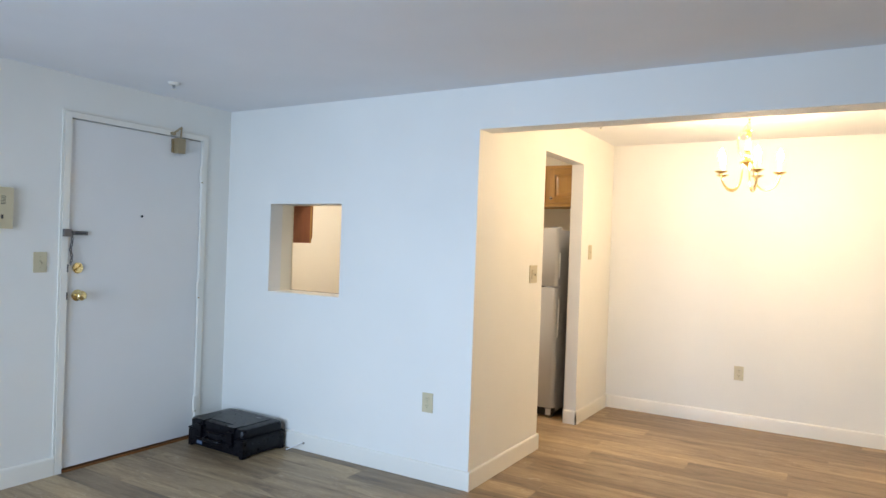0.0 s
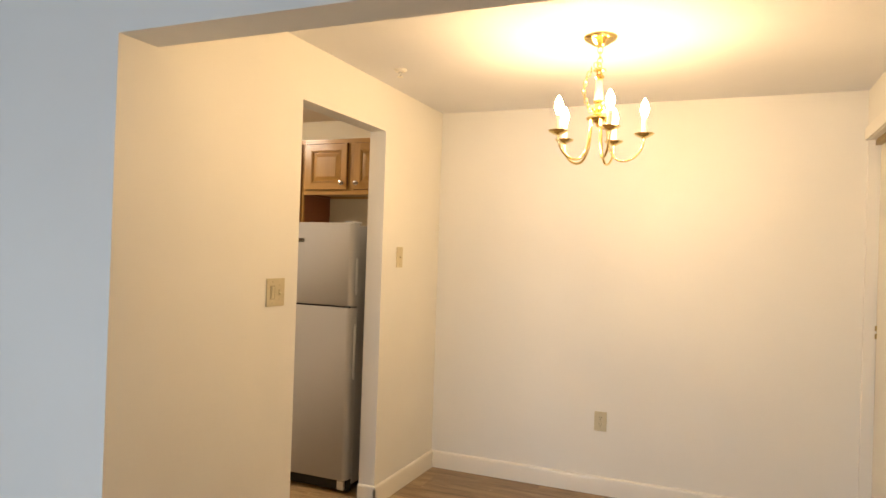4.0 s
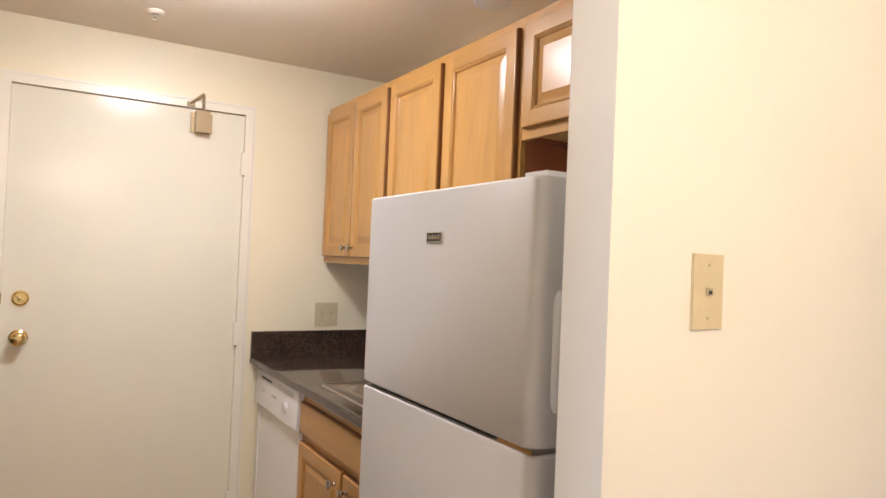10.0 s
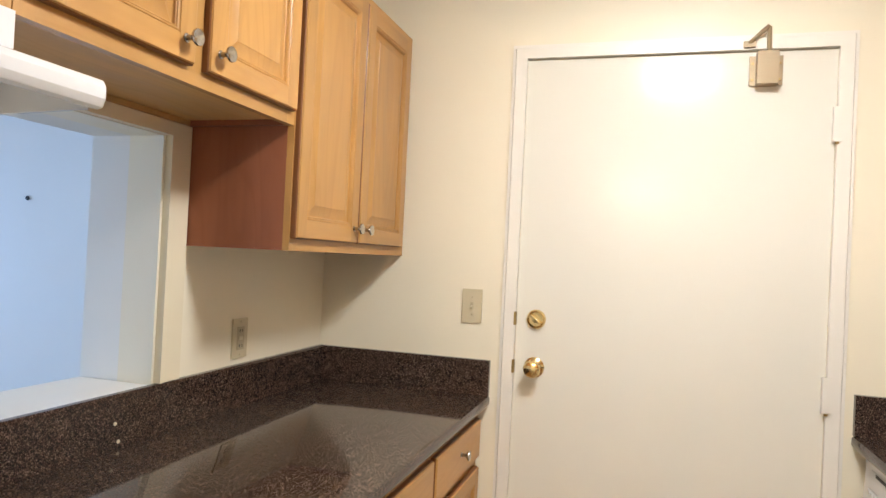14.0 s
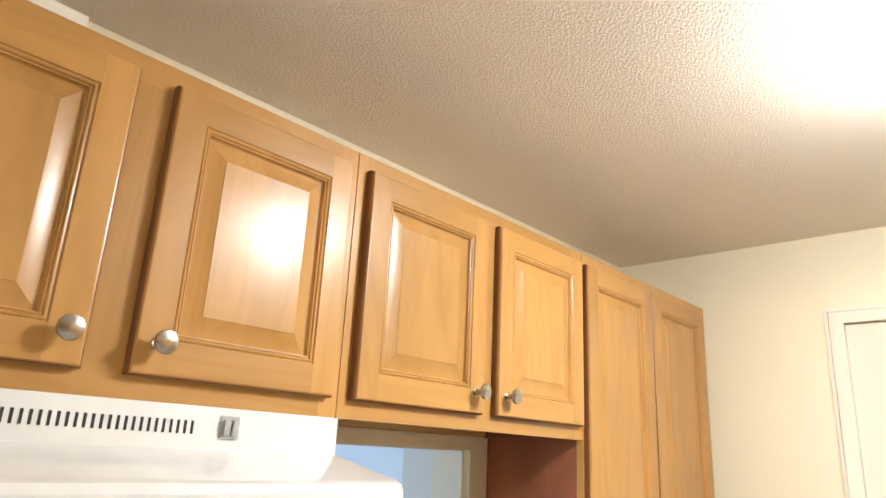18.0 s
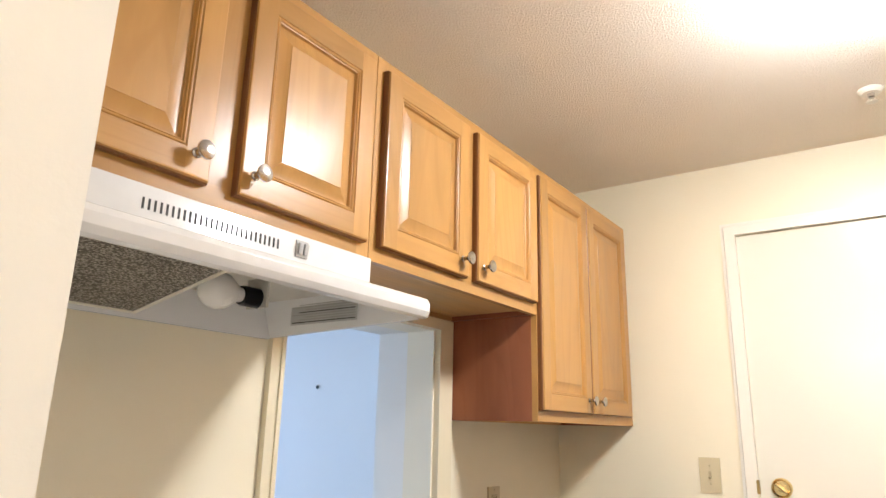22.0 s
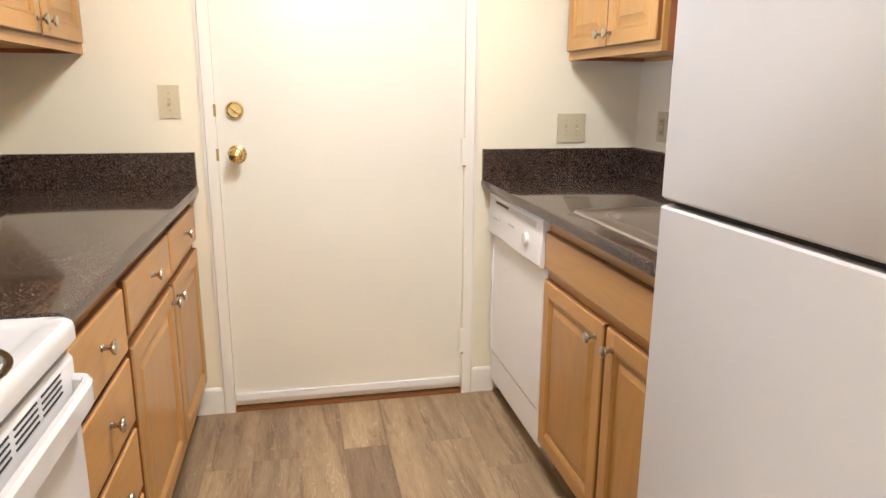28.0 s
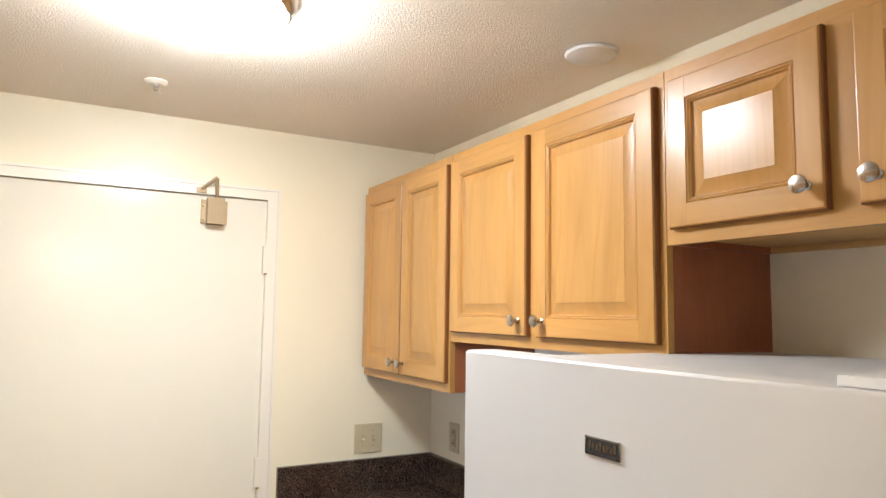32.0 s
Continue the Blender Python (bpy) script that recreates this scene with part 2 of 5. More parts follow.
CASING = paint("cream_casing_paint", (0.80, 0.715, 0.52), 0.40, 120, 0.05, 0.04)
COUNTER = laminate()
PLANK = plank_material()
GROUT = plain("floor_base", (0.05, 0.04, 0.03), 0.8)
WHITE = paint("white_appliance", (0.84, 0.835, 0.825), 0.24, 420, 0.0, 0.02, 0.05)
ENAMEL = plain("white_enamel", (0.74, 0.73, 0.71), 0.06, 0, 0.4, 30, 0.0)
FRIDGE = paint("pebbled_white", (0.555, 0.545, 0.54), 0.50, 330, 0.10, 0.02, 0.06, 0.0012)
FRIDGE.node_tree.nodes["Principled BSDF"].inputs["Specular IOR Level"].default_value = 0.38
GREYP = plain("grey_plastic", (0.42, 0.41, 0.39), 0.45)
DARK = plain("dark_gap", (0.02, 0.019, 0.018), 0.6)
BLACK = plain("black_polymer", (0.004, 0.004, 0.006), 0.30)
BLACK.node_tree.nodes["Principled BSDF"].inputs["Specular IOR Level"].default_value = 0.20
COIL = plain("burner_coil", (0.028, 0.026, 0.026), 0.45, 0.3)
CHROME = plain("chrome_pan", (0.62, 0.62, 0.62), 0.12, 1.0)
STEEL = plain("sink_steel", (0.56, 0.51, 0.45), 0.36, 1.0)
NICKEL = brushed("brushed_nickel", (0.46, 0.43, 0.39), 0.205)
BRASS = plain("polished_brass", (0.88, 0.69, 0.34), 0.17, 1.0)
OLDBRASS = plain("aged_brass", (0.42, 0.30, 0.12), 0.35, 1.0)
GUNMETAL = plain("dark_steel", (0.17, 0.16, 0.16), 0.36, 0.7)
BRONZE = plain("tan_closer_enamel", (0.36, 0.27, 0.155), 0.38, 0.25)
ALMOND = plain("almond_plastic", (0.60, 0.52, 0.34), 0.38)
ALMONDD = plain("almond_inset", (0.46, 0.39, 0.25), 0.45)
CREAM = plain("cream_wood_column", (0.70, 0.55, 0.30), 0.35)
OAK = wood("threshold_oak", (0.25, 0.105, 0.036), (0.15, 0.06, 0.02), "x", 0.4, 0.1)
def woven(name):
    m, t, b = material(name, (0.45, 0.40, 0.33), 0.45, 0.4)
    vor = node(t, "ShaderNodeTexVoronoi", Scale=190.0)
    t.links.new(coords(t, (1, 1.6, 1)), vor.inputs["Vector"])
    t.links.new(ramp(t, vor.outputs["Distance"], [(0.15, (0.62, 0.57, 0.48)), (0.6, (0.10, 0.085, 0.07))]), b.inputs["Base Color"])
    bump(t, b, vor.outputs["Distance"], 0.6, 0.002)
    return m


MESHM = woven("filter_mesh")
HOODIN = plain("hood_inner_grey", (0.60, 0.565, 0.50), 0.37, 0.2)
LABELP = plain("label_paper", (0.55, 0.55, 0.54), 0.6)
INK = plain("label_ink", (0.03, 0.03, 0.033), 0.6)
GLASSBULB = plain("frosted_bulb", (0.82, 0.80, 0.76), 0.25)
DOME = glow("lit_dome", WARM, LAMP)
FLAME = glow("lit_candle_bulb", (1.0, 0.775, 0.53), CANDLE)
SLEEVE = plain("candle_sleeve", (0.85, 0.80, 0.68), 0.4)
REDINK = plain("red_ink", (0.45, 0.20, 0.15), 0.5)


# ---- mesh helpers ----
def box(bm, x0, x1, y0, y1, z0, z1):
    v = [bm.verts.new((x, y, z)) for z in (z0, z1) for y in (y0, y1) for x in (x0, x1)]
    for f in ((0, 2, 3, 1), (4, 5, 7, 6), (0, 1, 5, 4), (2, 6, 7, 3), (1, 3, 7, 5), (0, 4, 6, 2)):
        bm.faces.new([v[i] for i in f])
    return bm


def boxes(*rows):
    bm = bmesh.new()
    for r in rows:
        box(bm, *r)
    return bm


def prism(points, x0, x1, axis="x"):
    """A closed outline in the y-z plane, drawn out along x."""
    bm = bmesh.new()
    a = [bm.verts.new((x0, y, z)) for y, z in points]
    b = [bm.verts.new((x1, y, z)) for y, z in points]
    bm.faces.new(a)
    bm.faces.new(b[::-1])
    n = len(points)
    for i in range(n):
        bm.faces.new((a[i], b[i], b[(i + 1) % n], a[(i + 1) % n]))
    bmesh.ops.recalc_face_normals(bm, faces=bm.faces)
    return bm


def lathe(profile, m=Matrix(), seg=24, bm=None):
    """A profile of (radius, height) turned about z, then laid by m."""
    bm = bm or bmesh.new()
    rings = []
    for r, z in profile:
        if r < 1e-5:
            rings.append([bm.verts.new(m @ Vector((0, 0, z)))])
        else:
            rings.append([bm.verts.new(m @ Vector((r * math.cos(k * math.tau / seg), r * math.sin(k * math.tau / seg), z))) for k in range(seg)])
    made = []
    for a, b in zip(rings, rings[1:]):
        for k in range(seg):
            k2 = (k + 1) % seg
            if len(a) == 1 and len(b) == 1:
                continue
            if len(a) == 1:
                made.append(bm.faces.new((a[0], b[k2], b[k])))
            elif len(b) == 1:
                made.append(bm.faces.new((a[k], a[k2], b[0])))
            else:
                made.append(bm.faces.new((a[k], a[k2], b[k2], b[k])))
    bmesh.ops.recalc_face_normals(bm, faces=made)
    return bm


def tube(path, radius, seg=10, bm=None, closed=False):
    bm = bm or bmesh.new()
    pts = [Vector(p) for p in path]
    n = len(pts)
    rings = []
    side = None
    for i, p in enumerate(pts):
        d = (pts[(i + 1) % n] - pts[i - 1]) if closed else (pts[min(i + 1, n - 1)] - pts[max(i - 1, 0)])
        d.normalize()
        if side is None:
            side = d.orthogonal().normalized()
        side = (side - d * side.dot(d)).normalized()
        up = d.cross(side)
        r = radius(i / max(1, n - 1)) if callable(radius) else radius
        rings.append([bm.verts.new(p + r * (side * math.cos(k * math.tau / seg) + up * math.sin(k * math.tau / seg))) for k in range(seg)])
    made = []
    for i in range(n if closed else n - 1):
        a, b = rings[i], rings[(i + 1) % n]
        for k in range(seg):
            made.append(bm.faces.new((a[k], a[(k + 1) % seg], b[(k + 1) % seg], b[k])))
    if not closed:
        made += [bm.faces.new(rings[0][::-1]), bm.faces.new(rings[-1])]
    bmesh.ops.recalc_face_normals(bm, faces=made)
    return bm


def rings_panel(x0, x1, z0, z1, rings, shaded=()):
    """Nested rectangles of (inset, y), closed by a flat in the middle: a moulded panel that faces -y."""
    bm = bmesh.new()
    loops = []
    for inset, y in rings:
        loops.append([bm.verts.new(c) for c in ((x0 + inset, y, z0 + inset), (x1 - inset, y, z0 + inset), (x1 - inset, y, z1 - inset), (x0 + inset, y, z1 - inset))])
    for i, (a, b) in enumerate(zip(loops, loops[1:])):
        for k in range(4):
            bm.faces.new((a[k], a[(k + 1) % 4], b[(k + 1) % 4], b[k])).material_index = 1 if i in shaded else 0
    bm.faces.new(loops[-1])
    bm.faces.new(loops[0][::-1])
    bmesh.ops.recalc_face_normals(bm, faces=bm.faces)
    return bm


def part(name, bm, mat, parent=None, label="", bevel=0.0, smooth=True, seg=2, second=None):
    if bevel:
        bmesh.ops.bevel(bm, geom=[e for e in bm.edges if len(e.link_faces) == 2 and e.calc_face_angle(0) > 0.5], offset=bevel, segments=seg, profile=0.6, affect="EDGES", clamp_overlap=True)
    me = bpy.data.meshes.new(name)
    bm.to_mesh(me)
    bm.free()
    me.materials.append(mat)
    if second:
        me.materials.append(second)
    if smooth:
        me.shade_smooth()
        me.set_sharp_from_angle(angle=radians(38))
    ob = new(name, me)
    ob.parent = parent
    if label:
        ob["label"] = label
    return ob


def thing(name, m, label, category, group=""):
    ob = new(name)
    ob.empty_display_size = 0.05
    ob.matrix_world = m
    return tagged(ob, label, category, group)


def structure(name, bm, mat, label="", bevel=0.0):
    return tagged(part(name, bm, mat, None, "", bevel), label, "", "", "structure")


FACE_S, FACE_N, FACE_E, FACE_W = 0, 180, 90, -90   # which way a front looks: to -y, +y, +x, -x
OUT = pose(0, 0, 0, 90)                            # turns a lathe's axis to point along -y


# ---- large structure ----
def wall_with_hole(axis, a0, a1, t0, t1, holes, top=CEIL):
    """Boxes of a wall that runs along an axis from a0 to a1, t0 to t1 thick, with openings (from, to, bottom, top)."""
    rows, at = [], a0
    for h0, h1, b, t in holes:
        rows += [(at, h0, 0, top), (h0, h1, t, top)]
        if b > 0:
            rows.append((h0, h1, 0, b))
        at = h1
    rows.append((at, a1, 0, top))
    bm = bmesh.new()
    for p, q, z0, z1 in rows:
        if q - p > 1e-4 and z1 - z0 > 1e-4:
            box(bm, p, q, t0, t1, z0, z1) if axis == "x" else box(bm, t0, t1, p, q, z0, z1)
    bmesh.ops.remove_doubles(bm, verts=bm.verts, dist=1e-5)
    return bm


KD = (4.368, 5.300)      # kitchen outer door, along y
LD = (2.260, 3.180)      # living room outer door, along y
PASS = (-3.437, -2.803, 1.03, 1.644)
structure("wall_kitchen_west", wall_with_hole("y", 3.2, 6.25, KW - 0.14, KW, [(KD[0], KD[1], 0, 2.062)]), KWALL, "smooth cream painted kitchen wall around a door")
structure("wall_living_west", wall_with_hole("y", LS - 0.15, LN, LW - 0.14, LW, [(LD[0], LD[1], 0, 2.062)]), WALL, "off-white painted wall around the entry door")
structure("wall_partition", wall_with_hole("x", KW, DW, LN, KS - 0.1, [PASS]), WALL, "painted partition with a small square pass-through")
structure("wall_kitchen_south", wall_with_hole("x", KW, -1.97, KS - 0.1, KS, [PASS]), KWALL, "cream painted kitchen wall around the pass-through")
east = boxes((-1.97, DW, KS - 0.1, 4.418, 0, CEIL), (KE, DW, 4.418, 5.212, 2.083, CEIL), (KE, DW, 5.212, DN, 0, CEIL))   # thicker beside the range
structure("wall_kitchen_east", east, WALL, "cream painted wall with a cased-free kitchen doorway")
structure("wall_north", boxes((KE, DE + 0.9, DN, 6.25, 0, CEIL)), WALL, "plain cream painted back wall")
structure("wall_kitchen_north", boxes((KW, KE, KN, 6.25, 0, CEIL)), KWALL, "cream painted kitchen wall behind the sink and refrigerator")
structure("wall_dining_east", wall_with_hole("y", 3.585, DN, DE, DE + 0.12, [(4.35, 5.968, 0, 2.075)]), WALL, "cream painted wall with a closet opening")
structure("header", boxes((DW, DE, LN, 3.585, 2.067, CEIL)), WALL, "painted dropped header between living room and dining area")
structure("wall_living_north", boxes((DE, LE, LN, 3.585, 0, CEIL)), WALL)
structure("wall_living_east", boxes((LE, LE + 0.14, LS - 0.15, 3.585, 0, CEIL)), WALL)
structure("wall_living_south", wall_with_hole("x", LW, LE, LS - 0.15, LS, [(-3.2, -0.6, 0.12, 2.05)]), WALL, "painted wall with a wide window")
structure("wall_closet", boxes((1.40, 1.5, 3.585, DN, 0, CEIL)), WALL)
structure("ceiling_kitchen", boxes((KW, KE, KS, KN, CEIL, CEIL + 0.1)), CEILK, "off-white popcorn-textured kitchen ceiling")
structure("ceiling_dining", boxes((KE, 1.5, 3.585, DN, CEIL, CEIL + 0.1)), CEILP, "off-white dining ceiling")
structure("ceiling_living", boxes((LW, LE, LS, LN, LCEIL, CEIL + 0.1)), CEILP, "off-white living room ceiling")
floor = structure("floor", boxes((KW - 0.2, LE + 0.1, LS - 0.1, 6.2, -0.12, -0.006)), GROUT, "grey-brown wood-look vinyl plank floor")

win = tagged(thing("window_1", pose(-1.9, LS - 0.09, 0.12), "wide white-framed living room window", "window"), kind="structure")
part("window_frame", boxes((-1.3, 1.3, -0.03, 0.03, 0, 0.05), (-1.3, 1.3, -0.03, 0.03, 1.88, 1.93), (-1.3, -1.25, -0.03, 0.03, 0.05, 1.88), (1.25, 1.3, -0.03, 0.03, 0.05, 1.88), (-0.025, 0.025, -0.03, 0.03, 0.05, 1.88)), TRIM, win)
part("window_sill", boxes((-1.36, 1.36, 0.03, 0.17, -0.02, 0.012)), TRIM, win, bevel=0.004)


def baseboard(p, q, inward, h=0.108):
    """A rounded board from p to q along the foot of a wall; inward points into the room."""
    p, q, w = Vector((*p, 0)), Vector((*q, 0)), Vector((*inward, 0))
    prof = [(0.0, 0.0), (0.014, 0.0), (0.014, h - 0.016), (0.0125, h - 0.008), (0.009, h - 0.002), (0.004, h), (0.0, h)]
    bm = bmesh.new()
    a = [bm.verts.new(p + w * d + Vector((0, 0, z))) for d, z in prof]
    b = [bm.verts.new(q + w * d + Vector((0, 0, z))) for d, z in prof]
    for i in range(len(prof)):
        j = (i + 1) % len(prof)
        bm.faces.new((a[i], a[j], b[j], b[i]))
    bm.faces.new(a[::-1])
    bm.faces.new(b)
    bmesh.ops.recalc_face_normals(bm, faces=bm.faces)
    return structure("baseboard", bm, TRIM, "white painted baseboard with a rounded top")


baseboard((LW, LN), (DW + 0.014, LN), (0, -1))
baseboard((DW, LN), (DW, 4.418 + 0.014), (1, 0))
baseboard((DW + 0.014, 4.418), (-1.97, 4.418), (0, 1))
baseboard((DW + 0.014, 5.212), (KE - 0.0, 5.212), (0, -1))
baseboard((DW, 5.212 - 0.014), (DW, DN), (1, 0))
baseboard((DW, DN), (DE, DN), (0, -1))
baseboard((LW, LS), (LW, LD[0] - 0.045), (1, 0))
baseboard((LW, LD[1] + 0.045), (LW, LN), (1, 0))
baseboard((KW, 4.22), (KW, KD[0] - 0.042), (1, 0))
baseboard((KW, KD[1] + 0.042), (KW, 5.44), (1, 0))
baseboard((LE, LS), (LE, LN), (-1, 0))
baseboard((LW, LS), (LE, LS), (0, 1))
baseboard((DE, 3.585), (DE, 4.35), (-1, 0))


# ---- doors ----
def tilted(bm, m):
    bmesh.ops.transform(bm, matrix=m, verts=bm.verts)
    return bm


def outer_door(name, wall_x, y0, y1, label, chain=False):
    """A flush steel door in a stepped steel frame, seen from inside; x runs along the wall, -y into the room."""
    w = y1 - y0
    d = tagged(thing(name, pose(wall_x, y0, 0, 0, 0, FACE_E), label, "door"), kind="structure")
    top = 2.062
    gap, head = (0.0028, 0.0055) if chain else (0.0006, 0.0028)
    slab = part("slab", boxes((0.007 if chain else gap, w - gap, 0.004, 0.046, 0.022, top - head)), DOORL if chain else DOORP, d, "cream painted flush door leaf", 0.0015)
    f = bmesh.new()
    for rows in (((-0.038, 0.0), 0.0, top + 0.034), ((w, w + 0.038), 0.0, top + 0.034)):
        (a, b), z0, z1 = rows
        box(f, a, b, -0.016, -0.0005, z0, z1)
    box(f, 0.0, w, -0.016, -0.0005, top, top + 0.034)
    part("frame", f, TRIM, d, "stepped painted steel frame", 0.005)
    lip = boxes((-0.050, -0.0405, -0.010, -0.0005, 0, top + 0.046), (w + 0.0405, w + 0.050, -0.010, -0.0005, 0, top + 0.046), (-0.0405, w + 0.0405, -0.010, -0.0005, top + 0.0365, top + 0.046))
    part("frame_lip", lip, TRIM, d, bevel=0.0015)
    part("stop", boxes((0.0, 0.016, 0.048, 0.10, 0, top), (w - 0.016, w, 0.048, 0.10, 0, top), (0.016, w - 0.016, 0.048, 0.10, top - 0.016, top)), DARK, d)
    part("backing", boxes((-0.02, w + 0.02, 0.105, 0.13, 0, top)), DARK, d)
    part("threshold", boxes((0.001, w - 0.001, -0.012, 0.10, 0.0, 0.011)), OAK, d, "brown oak threshold strip", 0.004)
    if not chain:
        part("door_sweep", boxes((0.006, w - 0.006, -0.008, 0.004, 0.046, 0.073)), WHITE, d, "white plastic sweep strip", 0.003)
    for z in (0.24, 1.03, 1.83):
        hg = part("hinge", boxes((w - 0.012, w + 0.012, -0.020, -0.001, z - 0.052, z + 0.052)), TRIM, d, "painted-over butt hinge", 0.004)
        part("pin", lathe([(0.0, -0.004), (0.005, -0.004), (0.006, 0.002), (0.0, 0.004)], pose(w, -0.016, z - 0.055), 10), OLDBRASS, hg)
    kx = 0.068
    latch = GUNMETAL if chain else OLDBRASS
    for z, r in ((1.19, 0.0), (1.03, 1.0)):
        m = pose(kx, 0.002, z) @ OUT
        if r:
            part("knob", lathe([(0.0, 0.0), (0.033, 0.0), (0.034, 0.004), (0.026, 0.010), (0.012, 0.014), (0.011, 0.028), (0.018, 0.034), (0.027, 0.044), (0.0285, 0.053), (0.025, 0.062), (0.015, 0.068), (0.0, 0.069)], m, 28), BRASS, d, "polished brass door knob")
        else:
            db = part("deadbolt", lathe([(0.0, 0.0), (0.0315, 0.0), (0.0325, 0.003), (0.030, 0.0075), (0.0265, 0.0085), (0.0235, 0.0060), (0.0, 0.0055)], m, 30), BRASS, d, "round brass thumb-turn deadbolt")
            part("hub", lathe([(0.0, 0.0055), (0.0135, 0.0055), (0.0130, 0.0095), (0.0, 0.0105)], m, 20), BRASS, db)
            part("thumb_turn", tilted(boxes((-0.0225, 0.0225, -0.019, -0.009, -0.0042, 0.0042)), pose(kx, 0, z, 0, -40 if chain else 40, 0)), BRASS, db, bevel=0.002)
        part("strike_plate", boxes((-0.005, 0.003, -0.0175, -0.002, z - 0.022, z + 0.022)), latch, d, bevel=0.001)
    cx = w - 0.198
    cb = part("closer_box", boxes((cx - 0.030, cx + 0.030, -0.046, -0.001, 1.950, 2.048)), BRONZE, d, "tan spring door closer", 0.005)
    part("closer_plate", boxes((cx - 0.047, cx + 0.047, -0.006, 0.0, 1.953, 2.043)), BRONZE, cb, bevel=0.0015)
    for sx in (-0.038, 0.038):
        for z in (1.97, 2.02):
            part("screw", lathe([(0.0, 0.0), (0.005, 0.0), (0.004, 0.003), (0.0, 0.0035)], pose(cx + sx, -0.006, z) @ OUT, 8), OLDBRASS, cb)
    part("closer_arm", tube([(cx + 0.005, -0.025, 2.045), (cx + 0.002, -0.034, 2.085), (cx, -0.040, 2.122)], 0.007, 8), BRONZE, cb)
    part("closer_link", tube([(cx, -0.042, 2.124), (cx - 0.030, -0.034, 2.098), (cx - 0.052, -0.024, 2.078)], 0.0065, 8), BRONZE, cb)
    part("closer_foot", boxes((cx - 0.068, cx - 0.034, -0.028, -0.016, 2.066, 2.084)), BRONZE, cb, bevel=0.003)
    if chain:
        z = 1.395
        part("peephole", lathe([(0.0, 0.0), (0.0075, 0.0), (0.0075, 0.004), (0.004, 0.005), (0.0, 0.003)], pose(0.476, 0.002, 1.515) @ OUT, 14), DARK, d, "small dark peephole")
        tr = part("chain_track", boxes((0.028, 0.118, -0.010, 0.002, z - 0.012, z + 0.012)), latch, d, "slotted dark steel chain track", 0.003)
        part("slot", boxes((0.040, 0.106, -0.0125, -0.0102, z - 0.003, z + 0.003)), DARK, tr)
        keep_ = part("chain_keeper", boxes((-0.036, 0.006, -0.036, -0.016, z - 0.022, z + 0.022)), latch, d, "dark metal chain keeper", 0.005)
        for k in range(11):
            c = Vector((0.012 + 0.004 * math.sin(k), -0.026, z - 0.02 - 0.0155 * k))
            ring = [c + Vector((0.006 * math.cos(a) * (k % 2), 0.006 * math.cos(a) * (1 - k % 2), 0.0105 * math.sin(a))) for a in [j * math.tau / 12 for j in range(12)]]
            part("chain_link", tube(ring, 0.0030, 6, closed=True), latch, keep_)
    return d


outer_door("door_1", KW, KD[0], KD[1], "closed cream flush door with brass hardware and a spring closer")
outer_door("door_2", LW, LD[0], LD[1], "closed white entry door with chain, peephole and brass knob", True)

closet = tagged(thing("door_3", pose(DE, 5.968, 0, 0, 0, FACE_W), "cream sliding closet door in a plain opening", "door"), kind="structure")
part("slab", boxes((0.004, 0.80, 0.055, 0.085, 0.012, 2.045)), DOORP, closet, bevel=0.002)
part("slab", boxes((0.78, 1.612, 0.09, 0.118, 0.012, 2.045)), DOORP, closet, bevel=0.002)
part("track", boxes((0.003, 1.615, 0.03, 0.118, 2.046, 2.073)), OLDBRASS, closet, "dark overhead sliding track")
part("header_trim", boxes((-0.03, 1.64, -0.014, -0.001, 2.078, 2.142)), TRIM, closet, "flat painted header board", 0.002)
for z in (1.06, 1.10):
    part("door_pull", boxes((0.012, 0.020, 0.047, 0.0555, z - 0.013, z + 0.013)), OLDBRASS, closet, bevel=0.002)


# ---- pass-through trim ----
px0, px1 = -PASS[1], -PASS[0]
pt = tagged(thing("pass_through_trim", pose(0, KS, 0, 0, 0, FACE_N), "cream painted casing and sill around the pass-through", "trim"), kind="structure")
for nm, (a, b, c, d_) in (("casing", (2.792, 2.829, 1.042, 1.646)), ("casing", (3.444, 3.520, 1.042, 1.646)), ("head_casing", (2.792, 3.520, 1.646, 1.680))):
    part(nm, boxes((a, b, -0.016, -0.0005, c, d_)), CASING, pt, bevel=0.003)
part("casing_bead", boxes((3.444, 3.456, -0.021, -0.016, 1.042, 1.646), (2.818, 2.829, -0.021, -0.016, 1.042, 1.646), (2.829, 3.444, -0.021, -0.016, 1.646, 1.656)), CASING, pt, bevel=0.002)
part("sill", boxes((px0 + 0.002, px1 - 0.002, -0.016, 0.214, 1.018, 1.038)), TRIM, pt, "white painted sill board", 0.003)


# ---- kitchen cabinets ----
def knob_part(parent, x, y, z):
    prof = [(0.0, 0.0), (0.0085, 0.0), (0.0085, 0.002), (0.0055, 0.004), (0.0048, 0.013), (0.0065, 0.016), (0.0135, 0.021), (0.0158, 0.0245), (0.0150, 0.0275), (0.008, 0.0292), (0.0, 0.0297)]
    return part("knob", lathe(prof, pose(x, y, z) @ OUT, 18), NICKEL, parent, "brushed nickel knob")




